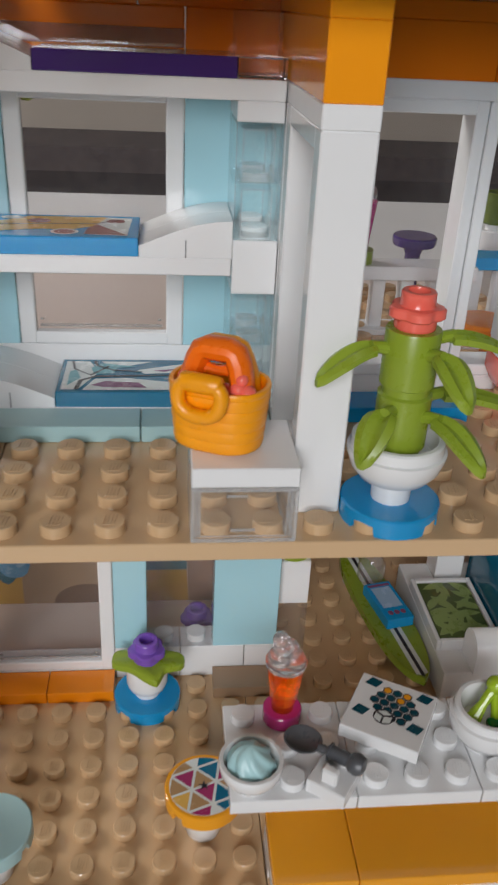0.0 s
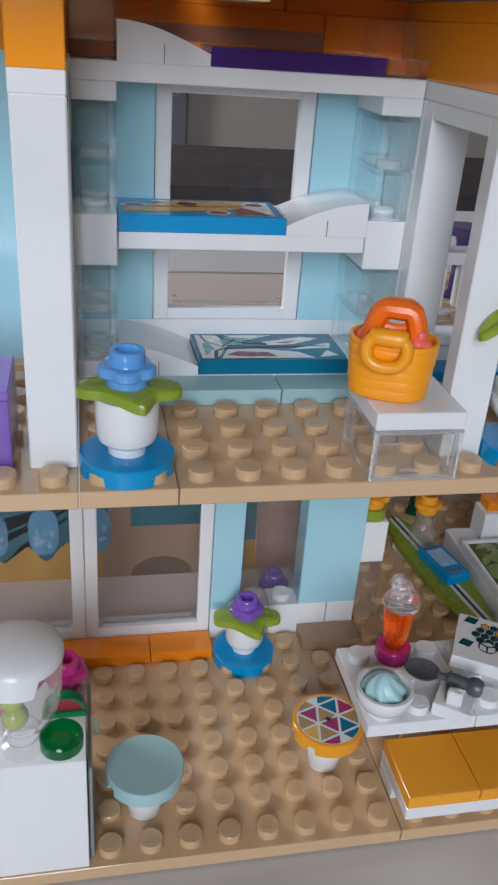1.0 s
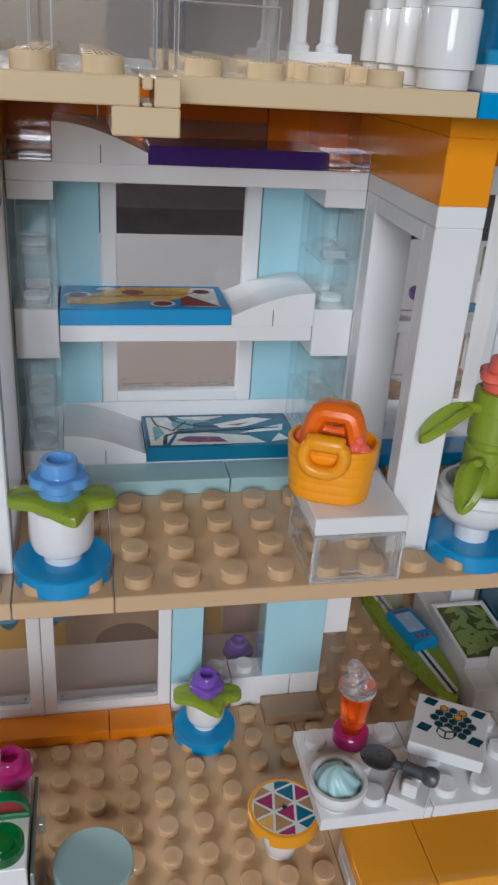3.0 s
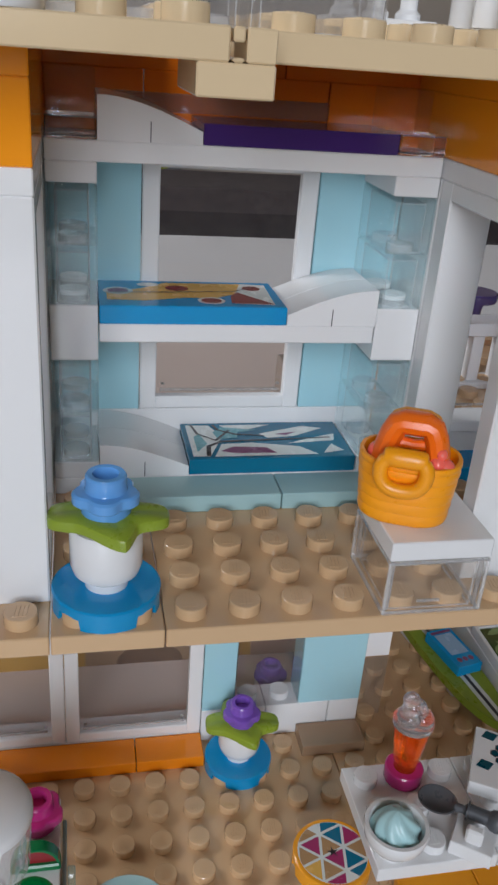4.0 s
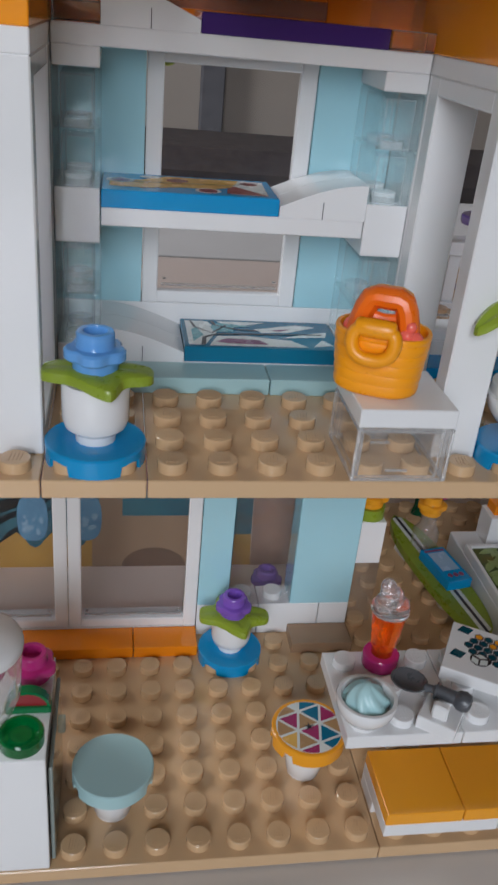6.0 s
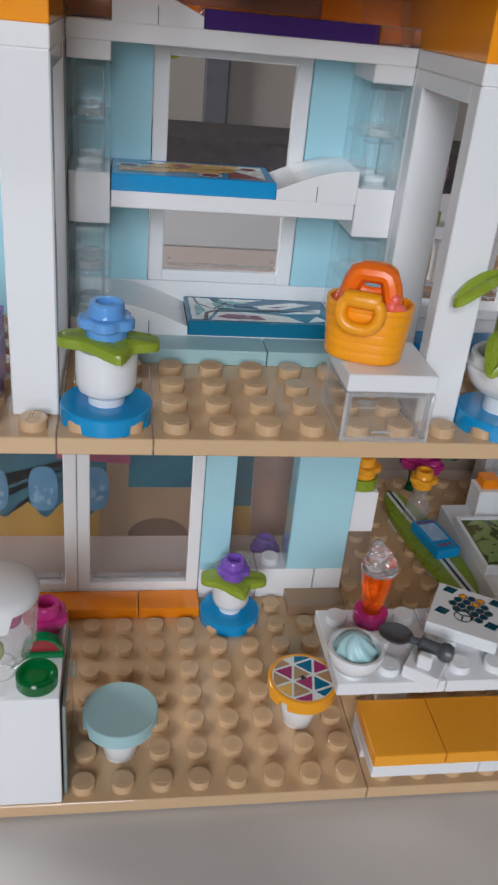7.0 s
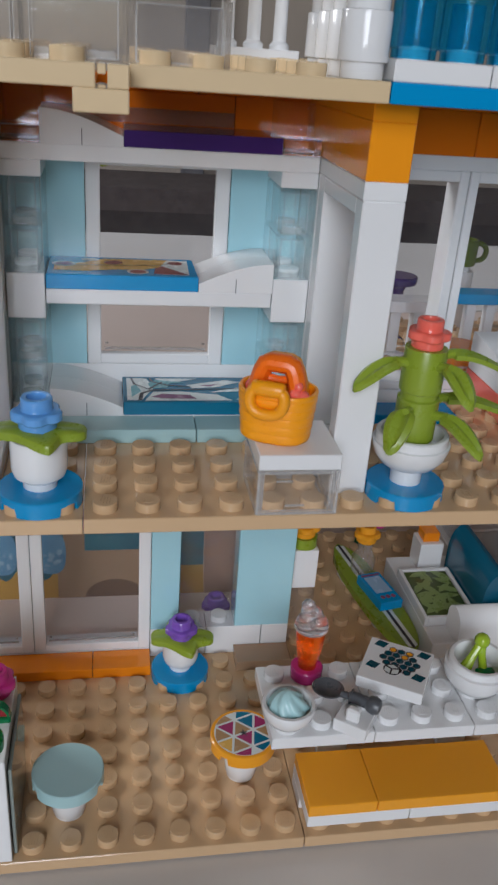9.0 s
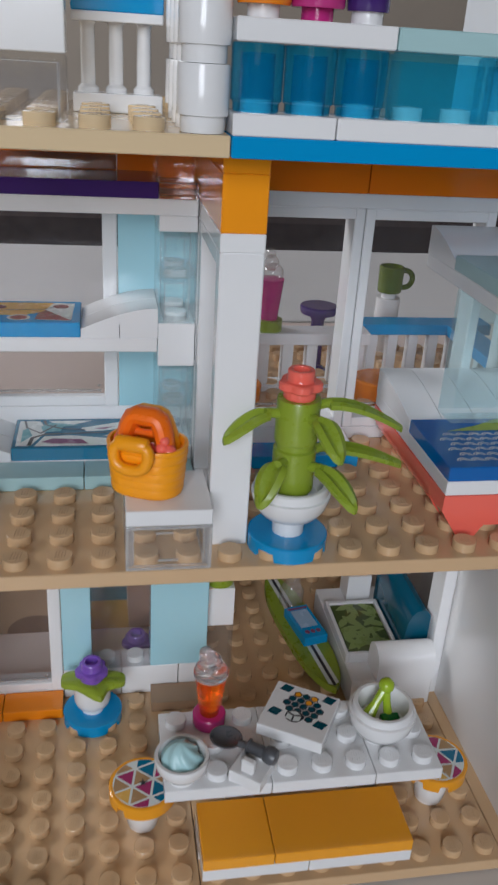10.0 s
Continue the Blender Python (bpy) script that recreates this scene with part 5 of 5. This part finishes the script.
# ---------------------------------------------------------------- balcony behind the right room
floor_balcony = thing("floor_balcony", "plain tan plates of the rear balcony", "floor", kind="structure")
piece("plate", floor_balcony, 1, 9, 80.0, 11, 8, 3.2, TAN, True)
rail = thing("balcony_rail", "white balcony railing with square balusters", "railing", 1, 12, 83.2)
piece("base_rail", rail, 0, 0, 0, 6, 1, 1.6, WHITE)
for k in range(7):
    piece("baluster", rail, 0.2 + 0.88 * k, 0.25, 1.6, 0.42, 0.5, 12.4, WHITE)
piece("top_rail", rail, 0, 0, 14.0, 6, 1, 3.4, WHITE)
rail2 = thing("balcony_bench", "azure topped balcony seat on white legs", "bench", 7, 13, 83.2)
for k in range(5):
    piece("leg", rail2, 0.3 + 0.8 * k, 0.3, 0, 0.4, 0.4, 14.6, WHITE)
piece("seat", rail2, 0, 0, 14.6, 5, 1, 3.2, AZURE)
piece("seat", rail2, 3.2, -4, 14.6, 1, 4, 3.2, AZURE)
for k in range(3):
    piece("leg", rail2, 3.5, -3.7 + 1.3 * k, 0, 0.4, 0.4, 14.6, WHITE)
ps = thing("stool", "purple round stool on the balcony", "stool", 5.55, 14.2, 83.2, "balcony stools")
bm = bmesh.new()
add_lathe(bm, [(r * MM, h * MM) for r, h in ((0, 0), (3.6, 0), (3.9, 0.8), (2.2, 2.0), (2.0, 16.0), (2.6, 17.4), (5.4, 18.4), (5.7, 19.2), (5.7, 20.4), (5.3, 20.8), (0, 20.8))], seg=30)
part("seat", bm, PURPLE, ps, "purple round seat")
for ox, oy in ((2.0, 11.0), (7.2, 11.4)):
    os_ = thing("stool", "low orange round stool on the balcony", "stool", ox, oy, 83.2, "balcony stools")
    bm = bmesh.new()
    add_lathe(bm, [(r * MM, h * MM) for r, h in ((0, 0), (6.4, 0), (6.9, 0.6), (7.2, 5.8), (6.6, 6.4), (0, 6.4))], seg=30)
    part("seat", bm, ORANGE, os_)
stand = thing("round_stand", "white round stand under the mug on the balcony", "stand", 9.0, 16.4, 83.2)
bm = bmesh.new()
add_lathe(bm, [(r * MM, h * MM) for r, h in ((0, 0), (3.4, 0), (3.5, 2.2), (3.9, 2.4), (3.9, 18.4), (3.7, 18.6), (2.4, 18.6), (2.4, 20.2), (2.2, 20.4), (0, 20.4))], seg=26)
part("column", bm, WHITE, stand)
mug = thing("mug", "olive green mug on a white round stand", "mug", 9.0, 16.4, 103.65)
bm = bmesh.new()
add_lathe(bm, [(r * MM, h * MM) for r, h in ((0, 0), (3.6, 0), (3.9, 0.4), (4.1, 8.0), (3.8, 8.4), (3.3, 8.4), (3.2, 1.4), (0, 1.2))], seg=28)
part("cup", bm, OLIVEGREEN, mug)
bm = bmesh.new()
add_tube(bm, [((3.7 + 3.6 * math.sin(math.pi * k / 14) ** 0.7) * MM, 0, (4.2 + 2.8 * math.cos(math.pi * k / 14)) * MM) for k in range(15)], 0.9 * MM, 10, ref=(0, 1, 0))
part("handle", bm, OLIVEGREEN, mug)
ice = thing("ice_drink", "magenta drink with clear swirl on a lime base", "drink", 3.3, 12.5, 100.65)
bm = bmesh.new()
add_lathe(bm, [(r * MM, h * MM) for r, h in ((0, 0), (3.9, 0), (3.9, 3.2), (0, 3.2))], seg=26)
part("base", bm, LIME, ice)
bm = bmesh.new()
add_lathe(bm, [(r * MM, h * MM) for r, h in ((0, 3.2), (2.5, 3.2), (2.7, 6.0), (3.7, 14.6), (0, 14.8))], seg=26)
part("cup", bm, MAGENTA, ice)
bm = bmesh.new()
for cx, cy, cz, r in ((0.4, 0, 16.0, 3.0), (-0.3, 0, 19.0, 2.2), (-0.5, 0, 21.6, 1.4)):
    bmesh.ops.create_uvsphere(bm, u_segments=14, v_segments=10, radius=r * MM, matrix=Matrix.Translation((cx * MM, cy * MM, cz * MM)))
no_shadow(part("swirl", bm, CLEAR_SMOKE, ice))

# ---------------------------------------------------------------- left room of the middle storey
dresser = thing("dresser", "plain dark purple cabinet in the side room", "cabinet", -13, 1.9, 83.2)
piece("body", dresser, 0, 0, 0, 3.7, 2, 12.8, LAVENDER)
piece("top", dresser, 0, 0, 12.8, 3.7, 2, 1.6, LAVENDER)
wall_left_room = thing("wall_left_room_back", "light blue brick wall of the side room", "wall", kind="structure")
for k in range(3):
    piece("tall_brick", wall_left_room, -15 + 2 * k, 8, 83.2, 2, 1, 60.8, SKYBLUE)
piece("brick", wall_left_room, -15, 8, 144.0, 6, 1, 12.8, WALLORANGE)

# ---------------------------------------------------------------- garden corner behind the dining table
lounge = thing("lounge_seat", "white lounge seat with green cushion and teal backrest", "sofa", 6, 6.5, 3.2)
bm = bmesh.new()
add_box(bm, 0, 0, 0, 3 * U - 0.0002, 5.6 * U, 9.6 * MM, 0.0003)
part("base", bm, WHITE, lounge)
bm = bmesh.new()
for x0, y0, x1, y1 in ((0, 1.0, 0.14, 4.2), (1.95, 1.0, 2.1, 4.2), (0.14, 4.0, 1.95, 4.2), (0.14, 1.0, 1.95, 1.15)):
    add_box(bm, x0 * U, y0 * U, 9.6 * MM, x1 * U, y1 * U, 12.8 * MM, 0.0002)
part("seat_rim", bm, WHITE, lounge)
OLIVE = plastic("dark_olive_plastic", (0.08, 0.115, 0.035))
cu = piece("cushion", lounge, 0.16, 1.17, 9.6, 1.77, 2.81, 2.9, OLIVE, label="green leaf-patterned cushion")
rl = random.Random(4)
bm = bmesh.new()
for k in range(30):
    cx, cy, a = rl.uniform(1.4, 12.8), rl.uniform(1.6, 20.8), rl.uniform(0, math.pi)
    ln = rl.uniform(2.8, 4.4)
    pts = [(cx + math.cos(a) * ln * u - math.sin(a) * ln * 0.34 * math.sin(math.pi * (u + 1) / 2) * sgn, cy + math.sin(a) * ln * u + math.cos(a) * ln * 0.34 * math.sin(math.pi * (u + 1) / 2) * sgn) for sgn, us in ((1, (-1, -0.5, 0, 0.5, 1)), (-1, (0.5, 0, -0.5))) for u in us]
    pts = [(min(13.9, max(0.2, px)), min(22.2, max(0.2, py))) for px, py in pts]
    bm.faces.new([bm.verts.new((px * MM, py * MM, (2.93 + 0.004 * k) * MM)) for px, py in pts])
LEAFPRINT = plastic("leaf_print", (0.22, 0.30, 0.09), rough=0.3, vary=0.2)
part("print", bm, LEAFPRINT, cu)
bm = bmesh.new()
prof = [(2.15, 9.6), (2.15, 19.0), (2.2, 22.0), (2.3, 24.4), (2.45, 26.0), (2.65, 26.8), (2.85, 26.4), (3.0, 25.0), (3.08, 22.0), (3.1, 18.0), (3.1, 9.6)]
add_profile_y(bm, [(a * U, b * MM) for a, b in prof], 1.05 * U, 4.6 * U)
part("backrest", bm, DKTEAL, lounge, "dark teal backrest")
bm = bmesh.new()
prof = [(-0.1, 9.6)] + [(0.45 - 0.55 * math.cos(math.pi * k / 12), 15.0 + 4.4 * math.sin(math.pi * k / 12)) for k in range(13)] + [(1.0, 9.6)]
lo = [bm.verts.new((0.85 * U, a * U, b * MM)) for a, b in prof]
hi = [bm.verts.new((2.95 * U, a * U, b * MM)) for a, b in prof]
bm.faces.new(lo)
bm.faces.new(list(reversed(hi)))
for i in range(len(prof)):
    j = (i + 1) % len(prof)
    bm.faces.new((lo[i], hi[i], hi[j], lo[j]))
part("armrest", bm, WHITE, lounge, "white rounded armrest")
piece("end_block", lounge, 1.0, 4.6, 9.6, 1, 1, 9.6, WHITE, label="white end block")
piece("lamp_block", lounge, 1.15, 4.8, 19.2, 0.7, 0.7, 3.2, TILEORANGE, label="orange block")

board = thing("surfboard", "lime surfboard with pale stripes on the floor", "surfboard", 5.0, 10.4, 6.4, turn=9)
for yy in (-1.6, 1.4):
    piece("support", board, -0.5, yy, -3.2, 1, 1, 3.2, WHITE)
bm = bmesh.new()
N = 28
outl = []
for sgn in (1, -1):
    rng = range(N + 1) if sgn == 1 else range(N - 1, 0, -1)
    for i in rng:
        u = i / N * 2 - 1
        outl.append((sgn * 5.9 * (1 - abs(u) ** 2.8) ** 0.62 + (0.0 if abs(u) < 1 else 0), u * 29))
add_prism(bm, [(x * MM, y * MM) for x, y in outl], 0.0, 2.4 * MM)
bdk = part("deck", bm, LIME, board)
bm = bmesh.new()
add_prism(bm, [(-1.6 * MM, -27 * MM), (-0.5 * MM, -27.5 * MM), (-0.5 * MM, 27.5 * MM), (-1.6 * MM, 27 * MM)], 2.42 * MM, 2.5 * MM)
add_prism(bm, [(0.5 * MM, -27.5 * MM), (1.6 * MM, -27 * MM), (1.6 * MM, 27 * MM), (0.5 * MM, 27.5 * MM)], 2.42 * MM, 2.5 * MM)
part("stripe", bm, PRINT_WHITE, bdk, "pale double stripe")
bm = bmesh.new()
add_prism(bm, [(-0.45 * MM, -28 * MM), (0.45 * MM, -28 * MM), (0.45 * MM, 28 * MM), (-0.45 * MM, 28 * MM)], 2.42 * MM, 2.5 * MM)
part("stripe", bm, INK, bdk, "dark middle stripe")

radio = thing("radio", "azure player tile with pale screen lying on the surfboard", "radio", 5.15, 10.15, 8.95, turn=12)
rb = piece("body", radio, -0.5, -1, 0, 1, 2, 3.2, AZURE)
bm = bmesh.new()
add_flat(bm, [(1.2, 5.0), (6.8, 5.0), (6.8, 13.6), (1.2, 13.6)], 3.24)
part("screen", bm, PRINT_SCREEN, rb, "pale blue screen")
bm = bmesh.new()
for k in range(3):
    add_flat(bm, oval(2.2 + 1.8 * k, 2.8, 0.75, 0.9, 12), 3.24)
add_flat(bm, [(0.8, 14.0), (7.2, 14.0), (7.2, 15.0), (0.8, 15.0)], 3.24)
part("buttons", bm, PRINT_PLUM, rb, "dark round buttons")

vase = thing("bottle_vase", "clear bottle with an orange blossom", "vase", 4.95, 11.9, 8.95)
bm = bmesh.new()
add_lathe(bm, [(r * MM, h * MM) for r, h in ((0, 0), (3.6, 0), (3.9, 0.6), (3.9, 5.4), (2.8, 7.4), (2.4, 8.4), (2.4, 11.6), (0, 11.8))], seg=26)
no_shadow(part("bottle", bm, CLEAR_SMOKE, vase, "clear bottle"))
part("blossom", add_flower(bmesh.new(), 0, 0, 11.6 * MM, 3.0), YELLOW, vase, "orange blossom")

shrub = thing("flowering_shrub", "dark green leafed shrub with magenta blossoms", "plant", 5.7, 14.8, 3.2)
bm = bmesh.new()
add_tube(bm, [(0, 0, 0), (0.4 * MM, 0, 10 * MM), (0, 0, 20.5 * MM)], [2.2 * MM, 1.8 * MM, 1.6 * MM], 10)
part("stem", bm, DKGREEN, shrub)
for k, (a, zz) in enumerate(((0.1, 20), (1.3, 21), (2.4, 20.5), (3.3, 20), (5.3, 21))):
    bm = bmesh.new()
    c, s_ = math.cos(a), math.sin(a)
    pts = []
    for u in range(9):
        w = 4.2 * math.sin(math.pi * (0.08 + 0.86 * u / 8)) ** 0.7
        pts.append((1.5 + 1.75 * u, w))
    outl2 = [(c * d - s_ * w, s_ * d + c * w) for d, w in pts] + [(c * d + s_ * w, s_ * d - c * w) for d, w in reversed(pts)]
    add_prism(bm, [(x * MM, y * MM) for x, y in outl2], zz * MM, (zz + 1.2) * MM)
    part("leaf", bm, DKGREEN, shrub, "broad dark green leaf")
for cx, cy, cz in ((-4, -6, 14.5), (0, -6.5, 15), (4, -6, 12.5)):
    part("blossom", add_flower(bmesh.new(), cx * MM, cy * MM, cz * MM, 2.6), MAGENTA, shrub, "magenta blossom")
    bm = bmesh.new()
    add_tube(bm, [(0, 0, 9 * MM), (cx * 0.6 * MM, cy * 0.6 * MM, 11 * MM), (cx * MM, cy * MM, (cz + 0.5) * MM)], 0.7 * MM, 8)
    part("twig", bm, DKGREEN, shrub)

# ---------------------------------------------------------------- picture box behind the lower windows
carton = thing("carton", "printed cardboard box with colourful beach-house picture", "box", -20, 12, 1.25)
CREAM = matte("printed_cream_card", (0.66, 0.53, 0.46), (0.70, 0.57, 0.50), 30, 0.45, 0.02)
CARD_TEAL = matte("printed_teal_card", (0.015, 0.10, 0.14), (0.03, 0.16, 0.20), 60, 0.4, 0.02)
CARD_BLUE = matte("printed_blue_card", (0.08, 0.22, 0.36), (0.14, 0.34, 0.50), 150, 0.4, 0.02)
CARD_GOLD = matte("printed_gold_card", (0.45, 0.24, 0.04), (0.55, 0.31, 0.06), 50, 0.4, 0.02)
CARD_TAN = matte("printed_tan_card", (0.30, 0.19, 0.11), (0.36, 0.23, 0.14), 50, 0.4, 0.02)
CARD_BROWN = matte("printed_brown_card", (0.13, 0.075, 0.045), (0.16, 0.09, 0.055), 50, 0.4, 0.02)
CARD_ROSE = matte("printed_rose_card", (0.34, 0.06, 0.12), (0.40, 0.08, 0.15), 50, 0.4, 0.02)
CARD_ROSETAN = matte("printed_rose_tan_card", (0.32, 0.20, 0.15), (0.38, 0.24, 0.18), 50, 0.4, 0.02)
CARD_PALEBLUE = matte("printed_pale_blue_card", (0.20, 0.36, 0.50), (0.30, 0.46, 0.58), 120, 0.4, 0.02)
bm = bmesh.new()
add_box(bm, 0, 0, 0.0, 20.5 * U, 5 * U, 62 * MM, 0.0004)
cb_ = part("carton_body", bm, CREAM, carton)


def card_print(mat, polys, level):
    """Flat printed areas on the box's near face: outlines of (x in studs of the plan, z in mm)."""
    bm = bmesh.new()
    for k, o in enumerate(polys):
        bm.faces.new([bm.verts.new(((x + 20) * U, (-0.06 - 0.07 * level - 0.004 * k) * MM, z * MM)) for x, z in o])
    bmesh.ops.triangulate(bm, faces=bm.faces[:])
    part("print", bm, mat, cb_)


def wavy(x0, x1, z_top, z_mid, amp, n):
    low = []
    for i in range(n * 8 + 1):
        u = i / (n * 8)
        low.append((x1 + (x0 - x1) * u, z_mid + amp * math.cos(2 * math.pi * n * u)))
    return [(x0, z_top), (x1, z_top)] + low


card_print(CARD_GOLD, [[(-16, 0.5), (-7.3, 0.5), (-7.3, 15), (-16, 15)], [(-3.3, 0.5), (-1.62, 0.5), (-1.69, 11.5), (-3.3, 11.5)]], 0)
card_print(CARD_TEAL, [wavy(-16, -7.15, 30.5, 10.5, 3.2, 6), [(-6.35, 18), (-3.4, 18), (-3.4, 30.5), (-6.35, 30.5)], [(-3.3, 11.5), (-1.69, 11.5), (-1.75, 30.5), (-3.3, 30.5)]], 1)
card_print(CARD_TAN, [[(-7.4, 0.5), (-3.4, 0.5), (-3.4, 18), (-7.4, 18)], [(-7.15, 18), (-6.35, 18), (-6.35, 27), (-7.15, 27)]], 2)
card_print(CARD_ROSETAN, [[(-1.62, 0.5), (0.45, 0.5), (0.45, 30.5), (-1.75, 30.5)]], 2)
card_print(CARD_BROWN, [[(-5.2 + 1.15 * math.cos(math.pi * k / 12), 0.6 + 6.6 * math.sin(math.pi * k / 12)) for k in range(13)]], 3)
card_print(CARD_ROSE, [[(-8.9, 27.5), (-6.3, 26), (-6.4, 48), (-9.2, 48)], [(-12, 32), (-9.4, 30), (-9.4, 34), (-11, 37)], [(-3.2, 30), (-0.8, 29), (-0.8, 46), (-3.2, 46)]], 3)
def round_patch(cx, cz, rx, rz, n=24, power=2.8):
    """A soft-cornered patch: half widths in studs and mm."""
    out = []
    for k in range(n):
        s, q = math.cos(2 * math.pi * k / n), math.sin(2 * math.pi * k / n)
        f = (abs(s) ** power + abs(q) ** power) ** (-1 / power)
        out.append((cx + rx * f * s, cz + rz * f * q))
    return out


card_print(CARD_BLUE, [round_patch(-7.62, 17.4, 0.56, 7.6), round_patch(-9.42, 17.4, 0.52, 7.6), round_patch(-11.2, 17.0, 0.55, 7.4)], 4)
rp = random.Random(11)
card_print(CARD_PALEBLUE, [round_patch(cx + rp.uniform(-0.32, 0.32), 13.5 + rp.uniform(-2.0, 4.5), rp.uniform(0.04, 0.12), rp.uniform(0.4, 1.3), 10, 2.0) for cx in (-7.62, -9.42, -11.2) for k in range(14)], 5)

rear_box = thing("cardboard_box", "plain brown cardboard box standing behind the house", "box", 0.7, 17.2, 0)
KRAFT = matte("brown_cardboard", (0.30, 0.235, 0.19), (0.36, 0.285, 0.23), 40, 0.7, 0.1)
bm = bmesh.new()
add_box(bm, 0, 0, 1.25 * MM, 13 * U, 4 * U, 66 * MM, 0.0006)
part("box_body", bm, KRAFT, rear_box)
bm = bmesh.new()
add_box(bm, 0, 1.9 * U, 66.02 * MM, 13 * U, 2.3 * U, 66.12 * MM, 0)
part("tape", bm, CREAM, rear_box, "pale tape strip")

# ---------------------------------------------------------------- top storey
def round_column(x, y, label):
    col = thing("round_column", label, "column", x, y, 160.0, "round columns")
    for k in range(3):
        bm = bmesh.new()
        z0 = 9.6 * k
        add_lathe(bm, [(r * MM, (z0 + h) * MM) for r, h in ((0, 0.02), (3.35, 0.02), (3.4, 0.2), (3.4, 2.4), (3.9, 2.5), (3.95, 2.8), (3.95, 9.3), (3.8, 9.55), (0, 9.55))], seg=28)
        part("round_brick", bm, WHITE, col)


for ry in (1.5, 2.5, 3.5, 4.5):
    round_column(-0.5, ry, "white column of stacked round bricks on the top storey")
cabin = thing("clear_screen", "clear brick screen with white block on the top storey", "screen", -5, 2, 160.0)
hollow_clear("clear_brick", cabin, 0, 0, 0, 2, 1, 9.6, CLEAR_FROST)
piece("block", cabin, 0, 0, 9.6, 2, 1, 19.2, WHITE, label="white block")
for k, xx in enumerate((-7, -9)):
    sc = thing("clear_screen", "tall clear brick screen on the top storey", "screen", xx, 2, 160.0)
    hollow_clear("clear_brick", sc, 0, 0, 0, 2, 1, 9.6, CLEAR_FROST)
    hollow_clear("clear_brick", sc, 0, 0, 9.6, 2, 1, 9.6, CLEAR_FROST)
wr = thing("round_stand", "white round stand at the top storey's edge", "stand", -8.4, 0.6, 160.0)
bm = bmesh.new()
add_lathe(bm, [(r * MM, h * MM) for r, h in ((0, 0.02), (5.2, 0.02), (5.4, 0.4), (5.4, 2.9), (5.1, 3.2), (0, 3.2))], seg=32)
part("disc", bm, WHITE, wr)
fence = thing("fence", "white spindle fence with azure top on the top storey", "fence", -3, 5, 160.0)
piece("base_rail", fence, 0, 0, 0.02, 2, 1, 3.2, WHITE)
for k in range(3):
    bm = bmesh.new()
    add_lathe(bm, [(r * MM, h * MM) for r, h in ((0, 3.2), (1.9, 3.2), (1.9, 4.0), (1.3, 4.6), (1.25, 14.0), (1.6, 14.6), (0, 14.6))], (0.35 + 0.62 * k) * U, 0.5 * U, 0, 16)
    part("spindle", bm, WHITE, fence)
piece("top_rail", fence, 0, 0, 14.6, 2, 1, 1.6, WHITE)
piece("top_tile", fence, 0, 0, 16.2, 2, 1, 3.2, AZURE, label="azure tile")

para = thing("balustrade", "clear blue glass balustrade between white and aqua courses", "balustrade", 0, 1, 160.0)
piece("base_plate", para, 0, 0, 0.02, 2, 1, 3.2, WHITE, True)
piece("base_plate", para, 2, 0, 0.02, 4, 1, 3.2, WHITE, True)
piece("base_plate", para, 6, 0, 0.02, 4, 1, 3.2, WHITE, True)
for k in range(3):
    bm = bmesh.new()
    add_lathe(bm, [(r * MM, h * MM) for r, h in ((2.7, 3.3), (3.5, 3.3), (3.55, 4.6), (3.9, 4.9), (3.95, 12.5), (3.8, 12.7), (0, 12.75))], (k + 0.5) * U, 0.5 * U, 0, 32)
    add_lathe(bm, [(r * MM, h * MM) for r, h in ((2.7, 3.3), (2.6, 11.4), (0, 11.5))], (k + 0.5) * U, 0.5 * U, 0, 32)
    bmesh.ops.remove_doubles(bm, verts=bm.verts[:], dist=1e-6)
    no_shadow(part("round_brick", bm, CLEAR_ROUND, para, "clear blue round brick"))
for k in range(3):
    bm = bmesh.new()
    add_shell(bm, 2 * U, U, 9.45 * MM, 0.0014, 0.0012)
    ob = part("clear_brick", bm, CLEAR_WALL, para, "clear aqua brick")
    ob.matrix_basis = pose((3 + 2 * k) * U, 0, 3.28 * MM)
    no_shadow(ob)
piece("top_plate", para, 0, 0, 12.8, 3, 1, 3.2, WHITE)
piece("top_tile", para, 3, 0, 12.8, 4, 1, 3.2, AQUA, label="light aqua tile")
piece("top_tile", para, 7, 0, 12.8, 3, 1, 3.2, AQUA, label="light aqua tile")
for lx, m, r, h, lab in ((0.55, ORANGE, 4.0, 7, "orange drum with white foot"), (1.55, MAGENTA, 4.0, 9, "magenta drum on the balustrade"), (2.5, PURPLE, 3.2, 9, "purple drum with white foot")):
    dr = thing("drum", lab, "pot", lx, 1.5, 176.02, "drums on the balustrade")
    bm = bmesh.new()
    add_lathe(bm, [(0, 0), (2.4 * MM, 0), (2.4 * MM, 1.7 * MM), (0, 1.7 * MM)], seg=20)
    part("foot", bm, WHITE if lx != 1.55 else MAGENTA, dr)
    bm = bmesh.new()
    add_lathe(bm, [(0, 1.7 * MM), (r * 0.95 * MM, 1.7 * MM), (r * MM, 2.1 * MM), (r * MM, h * MM), (0, (h + 0.3) * MM)], seg=26)
    part("body", bm, m, dr)
wb = thing("white_cabinet", "plain white cabinet on the top storey", "cabinet", 5.6, 2.5, 160.02)
piece("body", wb, 0, 0, 0, 3, 2, 32, WHITE)
